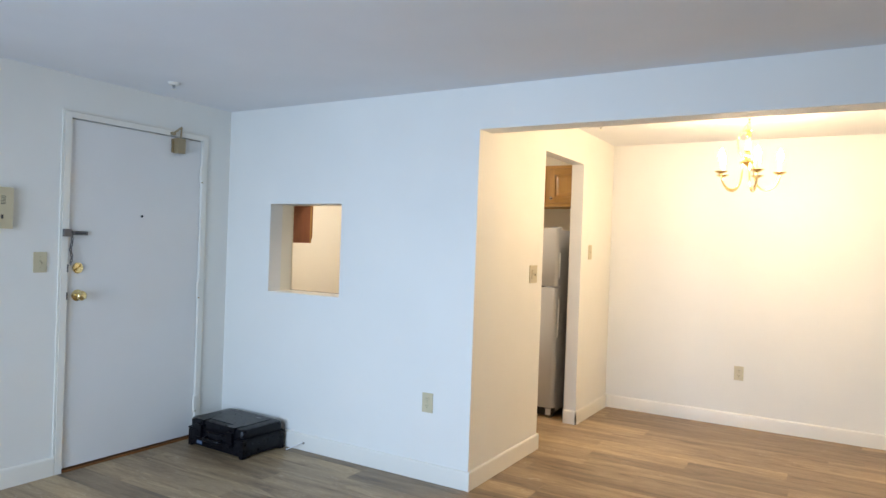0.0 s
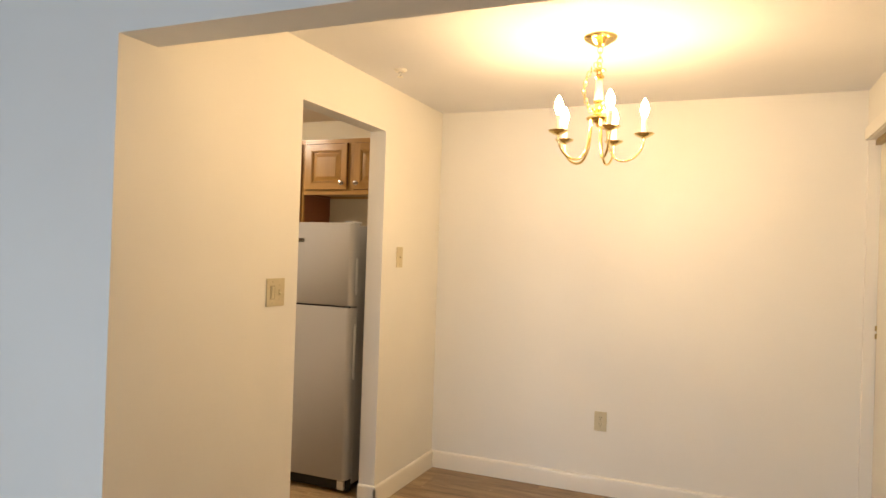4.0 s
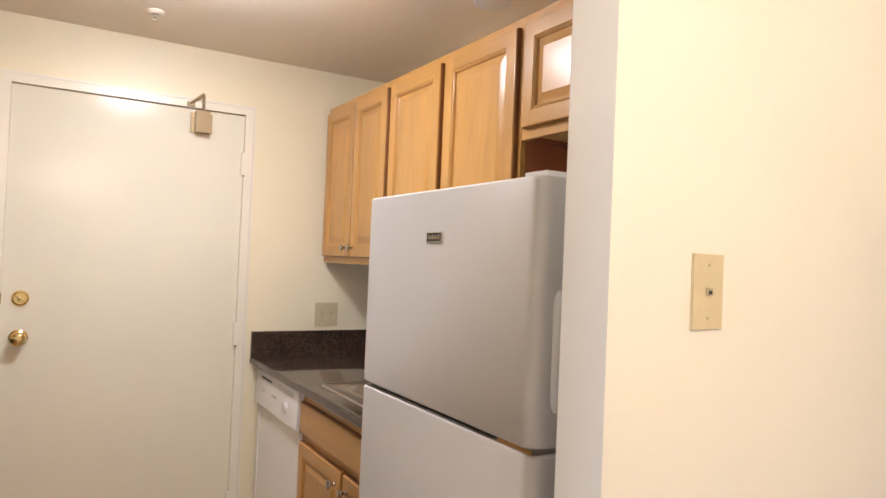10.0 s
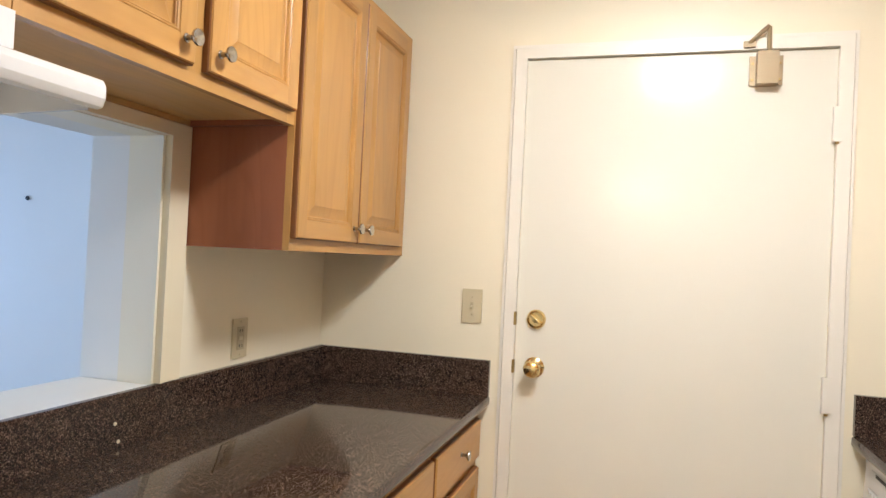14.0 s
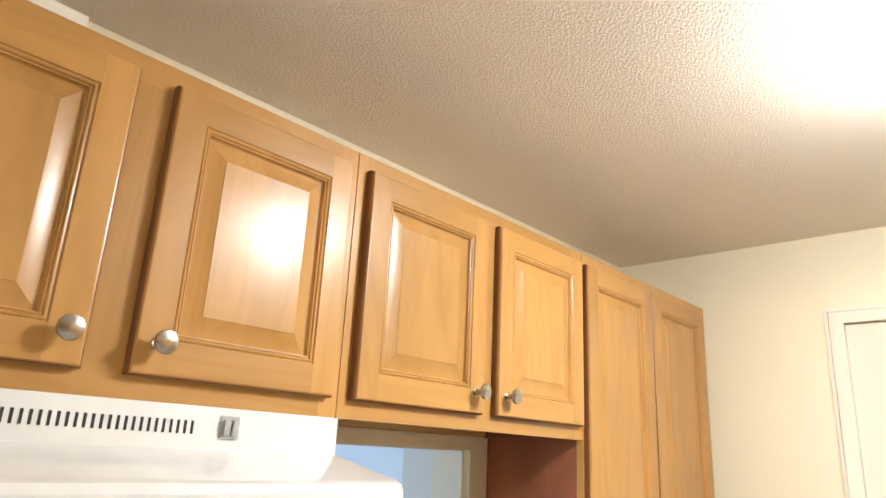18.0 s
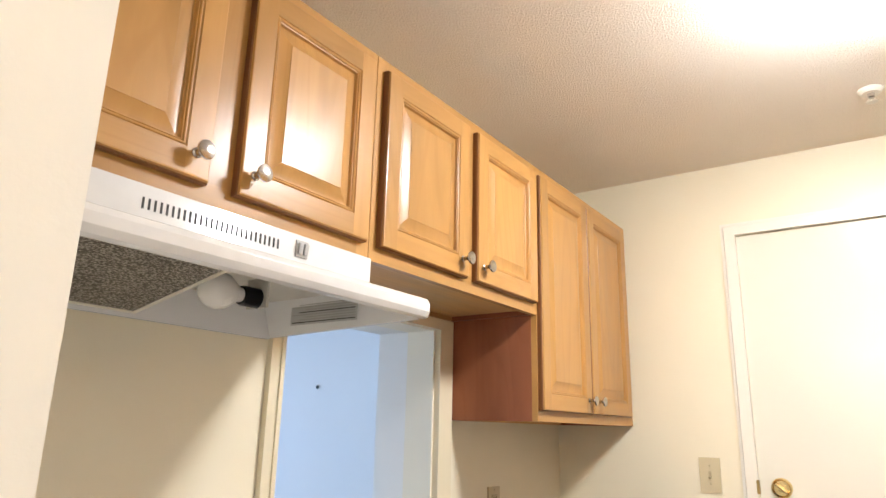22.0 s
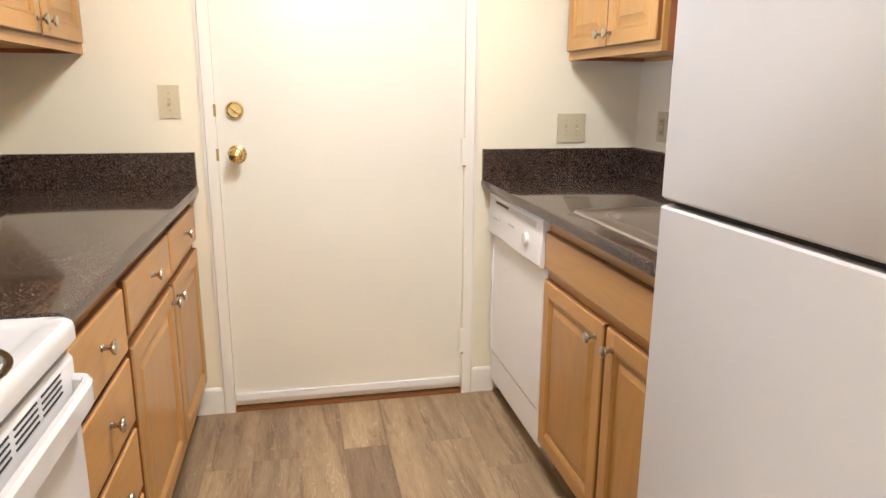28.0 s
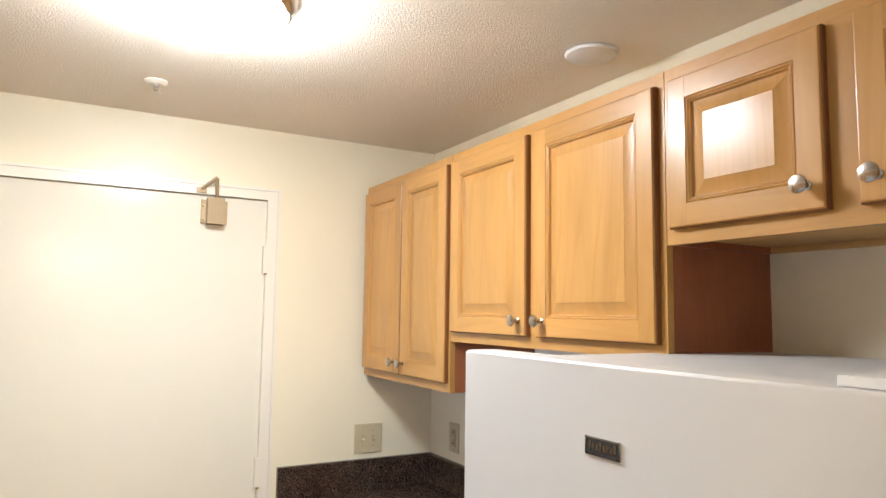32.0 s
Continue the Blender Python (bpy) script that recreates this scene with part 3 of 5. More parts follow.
def raised_door(cab, x0, x1, z0, z1, knob_at=None, y=0.0):
    """Raised-panel door: two stiles, two rails, a beaded panel with bevelled field."""
    s = 0.047
    rings = [(0.0, y - 0.002), (0.0, y - 0.0192), (0.0012, y - 0.0180), (0.0030, y - 0.0166), (0.0042, y - 0.0180), (0.0060, y - 0.0184), (0.0076, y - 0.0176),
             (0.0086, y - 0.0150), (0.0100, y - 0.0162), (0.0114, y - 0.0158), (0.0126, y - 0.0105)]
    rings += [(0.0140 + 0.0270 * u, y - 0.0092 - 0.0066 * u ** 1.55) for u in (k / 8 for k in range(9))] + [(0.0416, y - 0.0166)]
    d = part("door", rings_panel(x0 + s - 0.001, x1 - s + 0.001, z0 + s - 0.001, z1 - s + 0.001, rings), MAPLE_V, cab, "raised-panel honey maple door", smooth=False)
    # outer side faces get the darker maple, so their shade is in the colour
    for a, b in ((x0, x0 + s), (x1 - s, x1)):
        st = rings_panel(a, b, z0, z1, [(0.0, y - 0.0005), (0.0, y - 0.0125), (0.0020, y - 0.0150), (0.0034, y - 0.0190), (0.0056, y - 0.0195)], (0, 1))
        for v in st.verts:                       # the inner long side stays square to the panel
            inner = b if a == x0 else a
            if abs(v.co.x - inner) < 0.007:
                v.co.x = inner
        part("stile", st, MAPLE_V, d, smooth=False, second=EDGE_SHADE)
    for a, b in ((z0, z0 + s), (z1 - s, z1)):
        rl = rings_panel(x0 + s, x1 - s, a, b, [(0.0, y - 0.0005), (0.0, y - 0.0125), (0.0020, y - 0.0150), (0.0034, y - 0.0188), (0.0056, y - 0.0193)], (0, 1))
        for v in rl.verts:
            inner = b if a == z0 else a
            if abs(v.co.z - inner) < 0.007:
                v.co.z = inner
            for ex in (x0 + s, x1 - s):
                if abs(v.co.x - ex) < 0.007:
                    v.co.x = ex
        part("rail", rl, MAPLE_H, d, smooth=False, second=EDGE_SHADE)
    if knob_at:
        knob_part(d, knob_at[0], y - 0.0195, knob_at[1])
    return d


def drawer_front(cab, x0, x1, z0, z1, knob=True, y=0.0, name="drawer_front"):
    # edge shade is coloured in on the drawer sides too
    d = part(name, rings_panel(x0, x1, z0, z1, [(0.0, y - 0.0005), (0.0, y - 0.0125), (0.0020, y - 0.0150), (0.0036, y - 0.0188), (0.0065, y - 0.0195)], (0, 1)), MAPLE_H, cab, "slab maple drawer front with eased edges", smooth=False, second=EDGE_SHADE)
    if knob:
        knob_part(d, (x0 + x1) / 2, y - 0.0195, (z0 + z1) / 2 + 0.008)
    return d


def wall_cabinet(m, w, z0, z1, doors, depth, label, side_low=False):
    """An upper cabinet: box, face frame, doors given as (x0, x1, knob side)."""
    c = thing("wall_cabinet", m, label, "cabinet", "kitchen wall cabinets")
    part("side_panel", boxes((0, 0.013, 0.0185, depth, z0, z1)), SIDE, c, "reddish brown laminate side")
    part("side_panel", boxes((w - 0.013, w, 0.0185, depth, z0, z1)), SIDE, c, "reddish brown laminate side")
    part("bottom_panel", boxes((0.013, w - 0.013, 0.0185, depth, z0 + 0.014, z0 + 0.024)), UNDER, c, "pale birch underside")
    part("top_panel", boxes((0.013, w - 0.013, 0.0185, depth, z1 - 0.012, z1)), UNDER, c)
    part("hanging_rail", boxes((0.013, w - 0.013, depth - 0.016, depth, z0, z0 + 0.013)), UNDER, c)
    fs = 0.036
    part("face_stile", boxes((0.0006, fs, 0, 0.018, z0, z1)), MAPLE_V, c)
    part("face_stile", boxes((w - fs, w - 0.0006, 0, 0.018, z0, z1)), MAPLE_V, c)
    part("face_rail", boxes((fs, w - fs, 0, 0.018, z0, z0 + 0.04)), MAPLE_H, c, bevel=0.001)
    part("face_rail", boxes((fs, w - fs, 0, 0.018, z1 - 0.04, z1)), MAPLE_H, c)
    if len(doors) == 2:
        mid = (doors[0][1] + doors[1][0]) / 2
        part("face_stile", boxes((mid - 0.035, mid + 0.035, 0, 0.018, z0 + 0.04, z1 - 0.04)), MAPLE_V, c)
    part("inner_back", boxes((0.013, w - 0.013, 0.019, 0.022, z0 + 0.024, z1 - 0.012)), SIDE, c)
    for x0, x1, side in doors:
        kx = x1 - 0.030 if side > 0 else x0 + 0.030
        raised_door(c, x0, x1, z0 + 0.030, z1 - 0.030, (kx, z0 + 0.072))
    return c


CT = 2.146
YS, YN = 3.949, 5.708       # face frames of the south and north wall cabinets


def south(x):               # along the south run, local x grows to the west
    return pose(x, YS, 0, 0, 0, FACE_N)


wall_cabinet(south(-2.006), 0.763, 1.682, 2.150, [(0.022, 0.363, 1), (0.417, 0.742, -1)], YS - KS, "short maple wall cabinet above the range hood")
wall_cabinet(south(-2.770), 0.754, 1.682, 2.150, [(0.021, 0.356, 1), (0.397, 0.734, -1)], YS - KS, "short maple wall cabinet above the pass-through")
wall_cabinet(south(-3.525), 0.788, 1.379, 2.150, [(0.004, 0.360, 1), (0.372, 0.738, -1)], YS - KS, "tall maple wall cabinet beside the pass-through")


strip = thing("filler_strip", pose(-2.006, YS, 2.150, 0, 0, FACE_N), "off-white painted filler strip on top of the hood cabinet", "filler strip")
part("strip", boxes((0.0, 0.290, 0.001, 0.018, 0.0005, 0.017)), TRIM, strip, bevel=0.001)


def north(x):
    return pose(x, YN, 0, 0, 0, FACE_S)


wall_cabinet(north(-4.275), 0.700, 1.383, CT, [(0.018, 0.356, 1), (0.366, 0.690, -1)], KN - YN, "tall maple wall cabinet in the corner over the sink counter")
wall_cabinet(north(-3.574), 0.884, 1.545, CT, [(0.024, 0.421, 1), (0.461, 0.868, -1)], KN - YN, "maple wall cabinet over the sink")
wall_cabinet(north(-2.689), 0.774, 1.778, CT, [(0.020, 0.343, 1), (0.393, 0.716, -1)], KN - YN, "short maple wall cabinet over the refrigerator")


def base_box(c, w, depth, top=0.882):
    part("side_panel", boxes((0, 0.014, 0.0185, depth, 0.10, top)), SIDE, c)
    part("side_panel", boxes((w - 0.014, w, 0.0185, depth, 0.10, top)), SIDE, c)
    part("toe_kick", boxes((0, w, 0.075, 0.09, 0.0, 0.10)), DARK, c, "dark recessed toe kick")
    part("floor_panel", boxes((0.014, w - 0.014, 0.0185, depth, 0.10, 0.115)), UNDER, c)
    part("inner_back", boxes((0.014, w - 0.014, 0.019, 0.021, 0.115, top)), SIDE, c)
    part("face_stile", boxes((0.0005, 0.035, 0, 0.018, 0.10, top)), MAPLE_V, c)
    part("face_stile", boxes((w - 0.035, w - 0.0005, 0, 0.018, 0.10, top)), MAPLE_V, c)
    part("face_rail", boxes((0.035, w - 0.035, 0, 0.018, top - 0.04, top)), MAPLE_H, c)
    part("face_rail", boxes((0.035, w - 0.035, 0, 0.018, 0.10, 0.15)), MAPLE_H, c)


FS, FN = 4.254, 5.418       # face frames of the base cabinets
cab = thing("base_cabinet", pose(-2.830, FS, 0, 0, 0, FACE_N), "maple four-drawer base cabinet beside the range", "cabinet", "kitchen base cabinets")
base_box(cab, 0.413, FS - KS)
for z0, z1 in ((0.696, 0.842), (0.528, 0.682), (0.360, 0.512), (0.150, 0.345)):
    drawer_front(cab, 0.014, 0.398, z0, z1)
for z in (0.689, 0.520, 0.352):
    part("face_rail", boxes((0.035, 0.378, 0, 0.018, z - 0.02, z + 0.02)), MAPLE_H, cab)

cab = thing("base_cabinet", pose(-3.244, FS, 0, 0, 0, FACE_N), "maple base cabinet with two drawers over two doors", "cabinet", "kitchen base cabinets")
base_box(cab, 1.064, FS - KS)
part("face_rail", boxes((0.035, 1.029, 0, 0.018, 0.665, 0.735)), MAPLE_H, cab)
part("face_stile", boxes((0.505, 0.560, 0, 0.018, 0.15, 0.665)), MAPLE_V, cab)
part("face_stile", boxes((0.505, 0.560, 0, 0.018, 0.735, 0.842)), MAPLE_V, cab)
for x0, x1, kx in ((0.010, 0.522, 0.492), (0.543, 1.034, 0.573)):
    drawer_front(cab, x0, x1, 0.722, 0.849)
    raised_door(cab, x0, x1, 0.155, 0.690, (kx, 0.645))

cab = thing("base_cabinet", pose(-3.652, FN, 0, 0, 0, FACE_S), "maple sink base cabinet with a false front and two doors", "cabinet", "kitchen base cabinets")
base_box(cab, 0.904, KN - FN)
part("face_rail", boxes((0.035, 0.869, 0, 0.018, 0.66, 0.74)), MAPLE_H, cab)
part("face_stile", boxes((0.42, 0.49, 0, 0.018, 0.15, 0.66)), MAPLE_V, cab)
drawer_front(cab, 0.012, 0.886, 0.722, 0.842, False, 0.0, "false_front")
raised_door(cab, 0.016, 0.446, 0.126, 0.690, (0.403, 0.640))
raised_door(cab, 0.462, 0.888, 0.126, 0.690, (0.503, 0.640))


# ---- worktops ----
def worktop(name, m, length, depth, label, hole=None):
    """Rolled-front laminate top with an upstand behind; x along the wall, -y to the room, y = 0 at the front edge."""
    t = thing(name, m, label, "countertop", "kitchen worktops")
    prof = [(depth, 0.920), (depth, 0.884), (0.012, 0.884), (0.003, 0.887), (0.0, 0.893), (0.0, 0.911), (0.003, 0.917), (0.010, 0.920)]
    if not hole:
        part("top", prism(prof, 0, length), COUNTER, t)
    else:
        x0, x1, y0, y1 = hole
        part("top", prism(prof, 0, x0), COUNTER, t)
        part("top", prism(prof, x1, length), COUNTER, t)
        part("top", prism([(y0, 0.920), (y0, 0.884)] + prof[2:], x0, x1), COUNTER, t)
        part("top", boxes((x0, x1, y1, depth, 0.884, 0.920)), COUNTER, t)
    return t


up = [(0.0, 0.9205), (-0.019, 0.9205), (-0.019, 1.034), (-0.014, 1.040), (0.0, 1.040)]
t1 = worktop("worktop", pose(-2.821, 4.290, 0, 0, 0, FACE_N), KW * -1 - 2.821 - 0.001, 4.290 - KS - 0.001, "dark speckled laminate worktop with upstand beside the range")
part("upstand", prism([(y + 4.290 - KS - 0.001, z) for y, z in up], 0, 1.493), COUNTER, t1, "dark speckled upstand")
t2 = worktop("worktop", pose(KW + 0.001, 5.373, 0), 1.566, KN - 5.373 - 0.001, "dark speckled laminate worktop around a steel sink", (0.80, 1.50, 0.094, 0.539))
part("upstand", prism([(y + KN - 5.373 - 0.001, z) for y, z in up], 0, 1.566), COUNTER, t2, "dark speckled upstand")
part("upstand", boxes((1.4745, 1.493, 0.002, 0.624, 0.9205, 1.040)), COUNTER, t1, "dark speckled end upstand", 0.003)
part("upstand", boxes((0.0, 0.019, 0.002, 0.646, 0.9205, 1.040)), COUNTER, t2, "dark speckled end upstand", 0.003)
# upper dot is the screw cap, lower dot its reflection built as a disc
for dx, dz in ((3.306, 0.976), (3.318, 0.934)):
    part("cap_and_reflection", lathe([(0.0, 0.0), (0.0045, 0.0), (0.004, 0.002), (0.0, 0.0025)], pose(dx - 2.821, 4.290 - KS - 0.0205, dz) @ OUT, 10), ALMOND, t1, "small tan screw cap and its mirrored dot")


# ---- sink ----
sink = thing("sink", pose(KW + 0.80, 5.467, 0.92), "brushed stainless drop-in sink", "sink")
rim = bmesh.new()
def rounded(x0, x1, y0, y1, r, z, n=5):
    pts = []
    for cx, cy, a0 in ((x1 - r, y0 + r, -90), (x1 - r, y1 - r, 0), (x0 + r, y1 - r, 90), (x0 + r, y0 + r, 180)):
        for k in range(n + 1):
            a = radians(a0 + 90 * k / n)
            pts.append(Vector((cx + r * math.cos(a), cy + r * math.sin(a), z)))
    return pts
def bridge(bm, loops, cap=True):
    rs = [[bm.verts.new(p) for p in l] for l in loops]
    for a, b in zip(rs, rs[1:]):
        n = len(a)
        for k in range(n):
            bm.faces.new((a[k], a[(k + 1) % n], b[(k + 1) % n], b[k]))
    if cap:
        bm.faces.new(rs[-1])
    bmesh.ops.recalc_face_normals(bm, faces=bm.faces)
    return bm
bridge(rim, [rounded(-0.03, 0.73, -0.03, 0.475, 0.03, 0.0005), rounded(-0.028, 0.728, -0.028, 0.473, 0.03, 0.006), rounded(-0.018, 0.718, -0.018, 0.463, 0.03, 0.007), rounded(-0.012, 0.712, -0.012, 0.457, 0.03, 0.0035), rounded(0.026, 0.674, 0.022, 0.380, 0.088, 0.0035), rounded(0.032, 0.668, 0.028, 0.374, 0.085, 0.006), rounded(0.038, 0.662, 0.034, 0.368, 0.082, 0.0), rounded(0.042, 0.658, 0.038, 0.364, 0.08, -0.014), rounded(0.052, 0.648, 0.048, 0.354, 0.078, -0.12), rounded(0.064, 0.636, 0.060, 0.342, 0.074, -0.146), rounded(0.095, 0.605, 0.091, 0.311, 0.06, -0.158)])
part("basin", rim, STEEL, sink, "brushed steel bowl and rim")
part("drain", lathe([(0.0, -0.1535), (0.042, -0.1535), (0.045, -0.1515), (0.030, -0.151), (0.0, -0.153)], pose(0.35, 0.2, 0), 20), CHROME, sink)


# ---- dishwasher ----
dw = thing("dishwasher", pose(-4.256, 5.424, 0), "white built-in dishwasher with a dial and vent slot", "dishwasher")
W = 0.602
part("tub", boxes((0.003, W - 0.003, 0.02, 0.58, 0.10, 0.876)), GREYP, dw)
part("door_panel", boxes((0.004, W - 0.004, -0.012, 0.02, 0.215, 0.716)), WHITE, dw, "plain white door panel", 0.003)
for x in (0.004, W - 0.022):
    part("door_edge", boxes((x, x + 0.018, -0.018, -0.0125, 0.215, 0.716)), WHITE, dw, bevel=0.002)
cp = part("control_panel", prism([(0.02, 0.718), (-0.030, 0.718), (-0.036, 0.724), (-0.028, 0.850), (-0.030, 0.868), (-0.024, 0.876), (0.02, 0.876)], 0.0, W), WHITE, dw, "white moulded control panel", 0.002)
part("latch_recess", boxes((0.06, W - 0.06, -0.0312, -0.026, 0.838, 0.858)), LABELP, cp, "pale grey finger recess", 0.001)
part("latch_slot", boxes((0.10, 0.25, -0.0325, -0.0305, 0.846, 0.855)), DARK, cp, "dark latch slot")
part("dial", lathe([(0.0, 0.0), (0.025, 0.0), (0.025, 0.004), (0.0225, 0.006), (0.0215, 0.012), (0.0, 0.0135)], pose(W - 0.140, -0.0315, 0.785) @ OUT, 26), ENAMEL, cp, "round white cycle dial")
part("button_strip", boxes((0.05, 0.15, -0.0352, -0.033, 0.790, 0.802)), GREYP, cp)
for k in range(4):
    part("button", boxes((0.052 + 0.025 * k, 0.072 + 0.025 * k, -0.038, -0.0352, 0.791, 0.801)), ENAMEL, cp, bevel=0.001)
part("marking", boxes((0.26, 0.32, -0.0340, -0.032, 0.792, 0.800)), GREYP, cp)
part("lower_panel", boxes((0.004, W - 0.004, -0.010, 0.02, 0.088, 0.208)), WHITE, dw, "white access panel", 0.004)
part("toe_panel", boxes((0.004, W - 0.004, 0.045, 0.055, 0.0, 0.086)), GREYP, dw, "grey recessed toe panel")


# ---- refrigerator ----
fr = thing("refrigerator", pose(-2.736, 5.253, 0), "white top-freezer refrigerator with pebbled doors", "refrigerator")
W = 0.716
part("cabinet_body", boxes((0.006, W - 0.004, 0.075, 0.745, 0.05, 1.558)), FRIDGE, fr, "white steel body", 0.006)
for nm, z0, z1 in (("freezer_door", 1.090, 1.571), ("fresh_food_door", 0.085, 1.079)):
    bm = bmesh.new()
    def outline(z, grow=0.0):
        r = 0.022 - grow
        pts = [(0.0 + grow, 0.066), (0.0 + grow, 0.008 + grow), (0.004 + grow, 0.002 + grow), (0.010 + grow, grow)]
        for k in range(7):
            a = radians(-90 + 90 * k / 6)
            pts.append((W - 0.034 + 0.034 * math.cos(a) - grow, 0.034 + 0.034 * math.sin(a) + grow * 0.6))
        pts.append((W - grow, 0.066))
        return [Vector((x, y, z)) for x, y in pts]
    bridge(bm, [outline(z0, 0.004), outline(z0 + 0.004), outline(z1 - 0.004), outline(z1, 0.004)])
    bm.faces.new([v for v in bm.verts if abs(v.co.z - z0) < 1e-6][::-1])
    bmesh.ops.recalc_face_normals(bm, faces=bm.faces)
    d = part(nm, bm, FRIDGE, fr, "pebbled white door with rounded edge")
    part("gasket", boxes((0.012, W - 0.012, 0.0665, 0.0748, z0 + 0.008, z1 - 0.008)), GREYP, d, "grey door gasket")
    g0, g1 = (1.150, 1.372) if z0 > 1 else (0.66, 0.99)
    ends = [(0.0, 0.0), (0.006, 0.55), (0.014, 0.85), (0.026, 1.0)]
    rows_ = [(g0 + o, f) for o, f in ends] + [(g1 - o, f) for o, f in reversed(ends)]
    grip = bmesh.new()
    bridge(grip, [[Vector((W - 0.001 + 0.0085 * f * math.sin(radians(a)) , 0.050 - 0.014 * f * math.cos(radians(a)), z)) for a in range(0, 181, 20)] for z, f in [(z, max(f, 0.02)) for z, f in rows_]])
    part("grip", grip, WHITE, d, "moulded rounded side grip")
part("split_shadow", boxes((0.02, W - 0.02, 0.018, 0.066, 1.0795, 1.0895)), DARK, fr, "dark gap between the doors")
part("centre_hinge", boxes((W - 0.11, W - 0.008, 0.006, 0.066, 1.0798, 1.0892)), CHROME, fr, "metal centre hinge", 0.003)
part("top_hinge", boxes((W - 0.075, W - 0.012, 0.020, 0.110, 1.572, 1.582)), WHITE, fr, "white hinge cover", 0.005)
part("hinge_cover", boxes((0.19, 0.235, 0.085, 0.112, 1.5585, 1.567)), WHITE, fr, bevel=0.003)
bd = part("badge", boxes((0.3185, 0.3795, -0.0018, 0.0005, 1.4550, 1.4745)), INK, fr, "small dark maker's plate", 0.001)
part("badge_rim", boxes((0.3175, 0.3805, -0.0024, 0.0, 1.4742, 1.4764), (0.3175, 0.3805, -0.0024, 0.0, 1.4531, 1.4553), (0.3166, 0.3186, -0.0024, 0.0, 1.4531, 1.4764), (0.3794, 0.3814, -0.0024, 0.0, 1.4531, 1.4764)), CHROME, bd)
for k in range(8):
    part("badge_mark", boxes((0.3235 + 0.0066 * k, 0.3283 + 0.0066 * k, -0.0026, -0.0019, 1.4600, 1.4685 + (0.003 if k in (0, 3, 7) else 0))), NICKEL, bd)
part("kick_grille", boxes((0.01, W - 0.01, 0.05, 0.075, 0.012, 0.082)), DARK, fr, "dark kick grille")
for x in (0.05, W - 0.05):
    part("foot", lathe([(0.0, 0.0), (0.022, 0.0), (0.022, 0.010), (0.010, 0.014), (0.010, 0.05), (0.0, 0.05)], pose(x, 0.09, 0), 12), GREYP, fr)
    part("foot", lathe([(0.0, 0.0), (0.022, 0.0), (0.022, 0.010), (0.010, 0.014), (0.010, 0.05), (0.0, 0.05)], pose(x, 0.70, 0), 12), GREYP, fr)
part("roller_foot", boxes((W - 0.075, W - 0.035, 0.03, 0.07, 0.02, 0.07)), WHITE, fr, bevel=0.004)


# ---- range ----
rg = thing("range", pose(-2.048, 4.283, 0, 0, 0, FACE_N), "white electric coil range with oven door and rear controls", "stove")
W = 0.769
part("body", boxes((0.004, W - 0.004, 0.01, 0.645, 0.05, 0.868)), WHITE, rg, "white steel sides", 0.003)
ct = bmesh.new()
bridge(ct, [rounded(0, W, -0.025, 0.580, 0.015, 0.882), rounded(0, W, -0.025, 0.580, 0.015, 0.901), rounded(0.002, W - 0.002, -0.023, 0.578, 0.015, 0.911), rounded(0.008, W - 0.008, -0.017, 0.573, 0.017, 0.9175), rounded(0.028, W - 0.028, 0.004, 0.558, 0.03, 0.9185), rounded(0.038, W - 0.038, 0.014, 0.548, 0.03, 0.9135)])
cook = part("cooktop", ct, ENAMEL, rg, "white enamelled cooktop with rolled edges")


def burner(x, y, r):
    pan = part("drip_pan", lathe([(r + 0.026, 0.9140), (r + 0.024, 0.9185), (r + 0.014, 0.9192), (r + 0.008, 0.9160), (r - 0.002, 0.9040), (0.03, 0.8960), (0.0, 0.8960)], pose(x, y, 0), 40), CHROME, cook, "chrome drip pan")
    turns, n = 4.6, 150
    path = []
    for k in range(n + 1):
        f = k / n
        a = f * (turns + 0.9) * math.tau
        rr = 0.020 + (r - 0.020) * min(1.0, f * (turns + 0.9) / turns)
        path.append((x + rr * math.cos(a), y + rr * math.sin(a), 0.9240 - 0.012 * max(0.0, f - 0.96) / 0.04))
    part("coil", tube(path, lambda f: 0.0045, 8), COIL, cook, "black spiral heating coil")
    br = bmesh.new()
    for a in (30, 150, 270):
        tube([(x + 0.01 * math.cos(radians(a)), y + 0.01 * math.sin(radians(a)), 0.9180), (x + r * math.cos(radians(a)), y + r * math.sin(radians(a)), 0.9180)], 0.003, 6, br)
    part("coil_support", br, CHROME, cook)


for x, y, r in ((0.535, 0.110, 0.100), (0.20, 0.115, 0.076), (0.535, 0.365, 0.076), (0.20, 0.355, 0.100)):
    burner(x, y, r)
bg = part("backguard", prism([(0.648, 0.90), (0.560, 0.90), (0.560, 0.925), (0.568, 0.945), (0.582, 1.02), (0.595, 1.165), (0.603, 1.182), (0.619, 1.188), (0.648, 1.188)], 0.006, W - 0.006), WHITE, rg, "white sloping rear control panel", 0.004)
part("end_cap", prism([(0.647, 0.93), (0.566, 0.93), (0.579, 1.02), (0.592, 1.168), (0.617, 1.192), (0.647, 1.192)], W - 0.0058, W + 0.003), WHITE, bg, bevel=0.002)
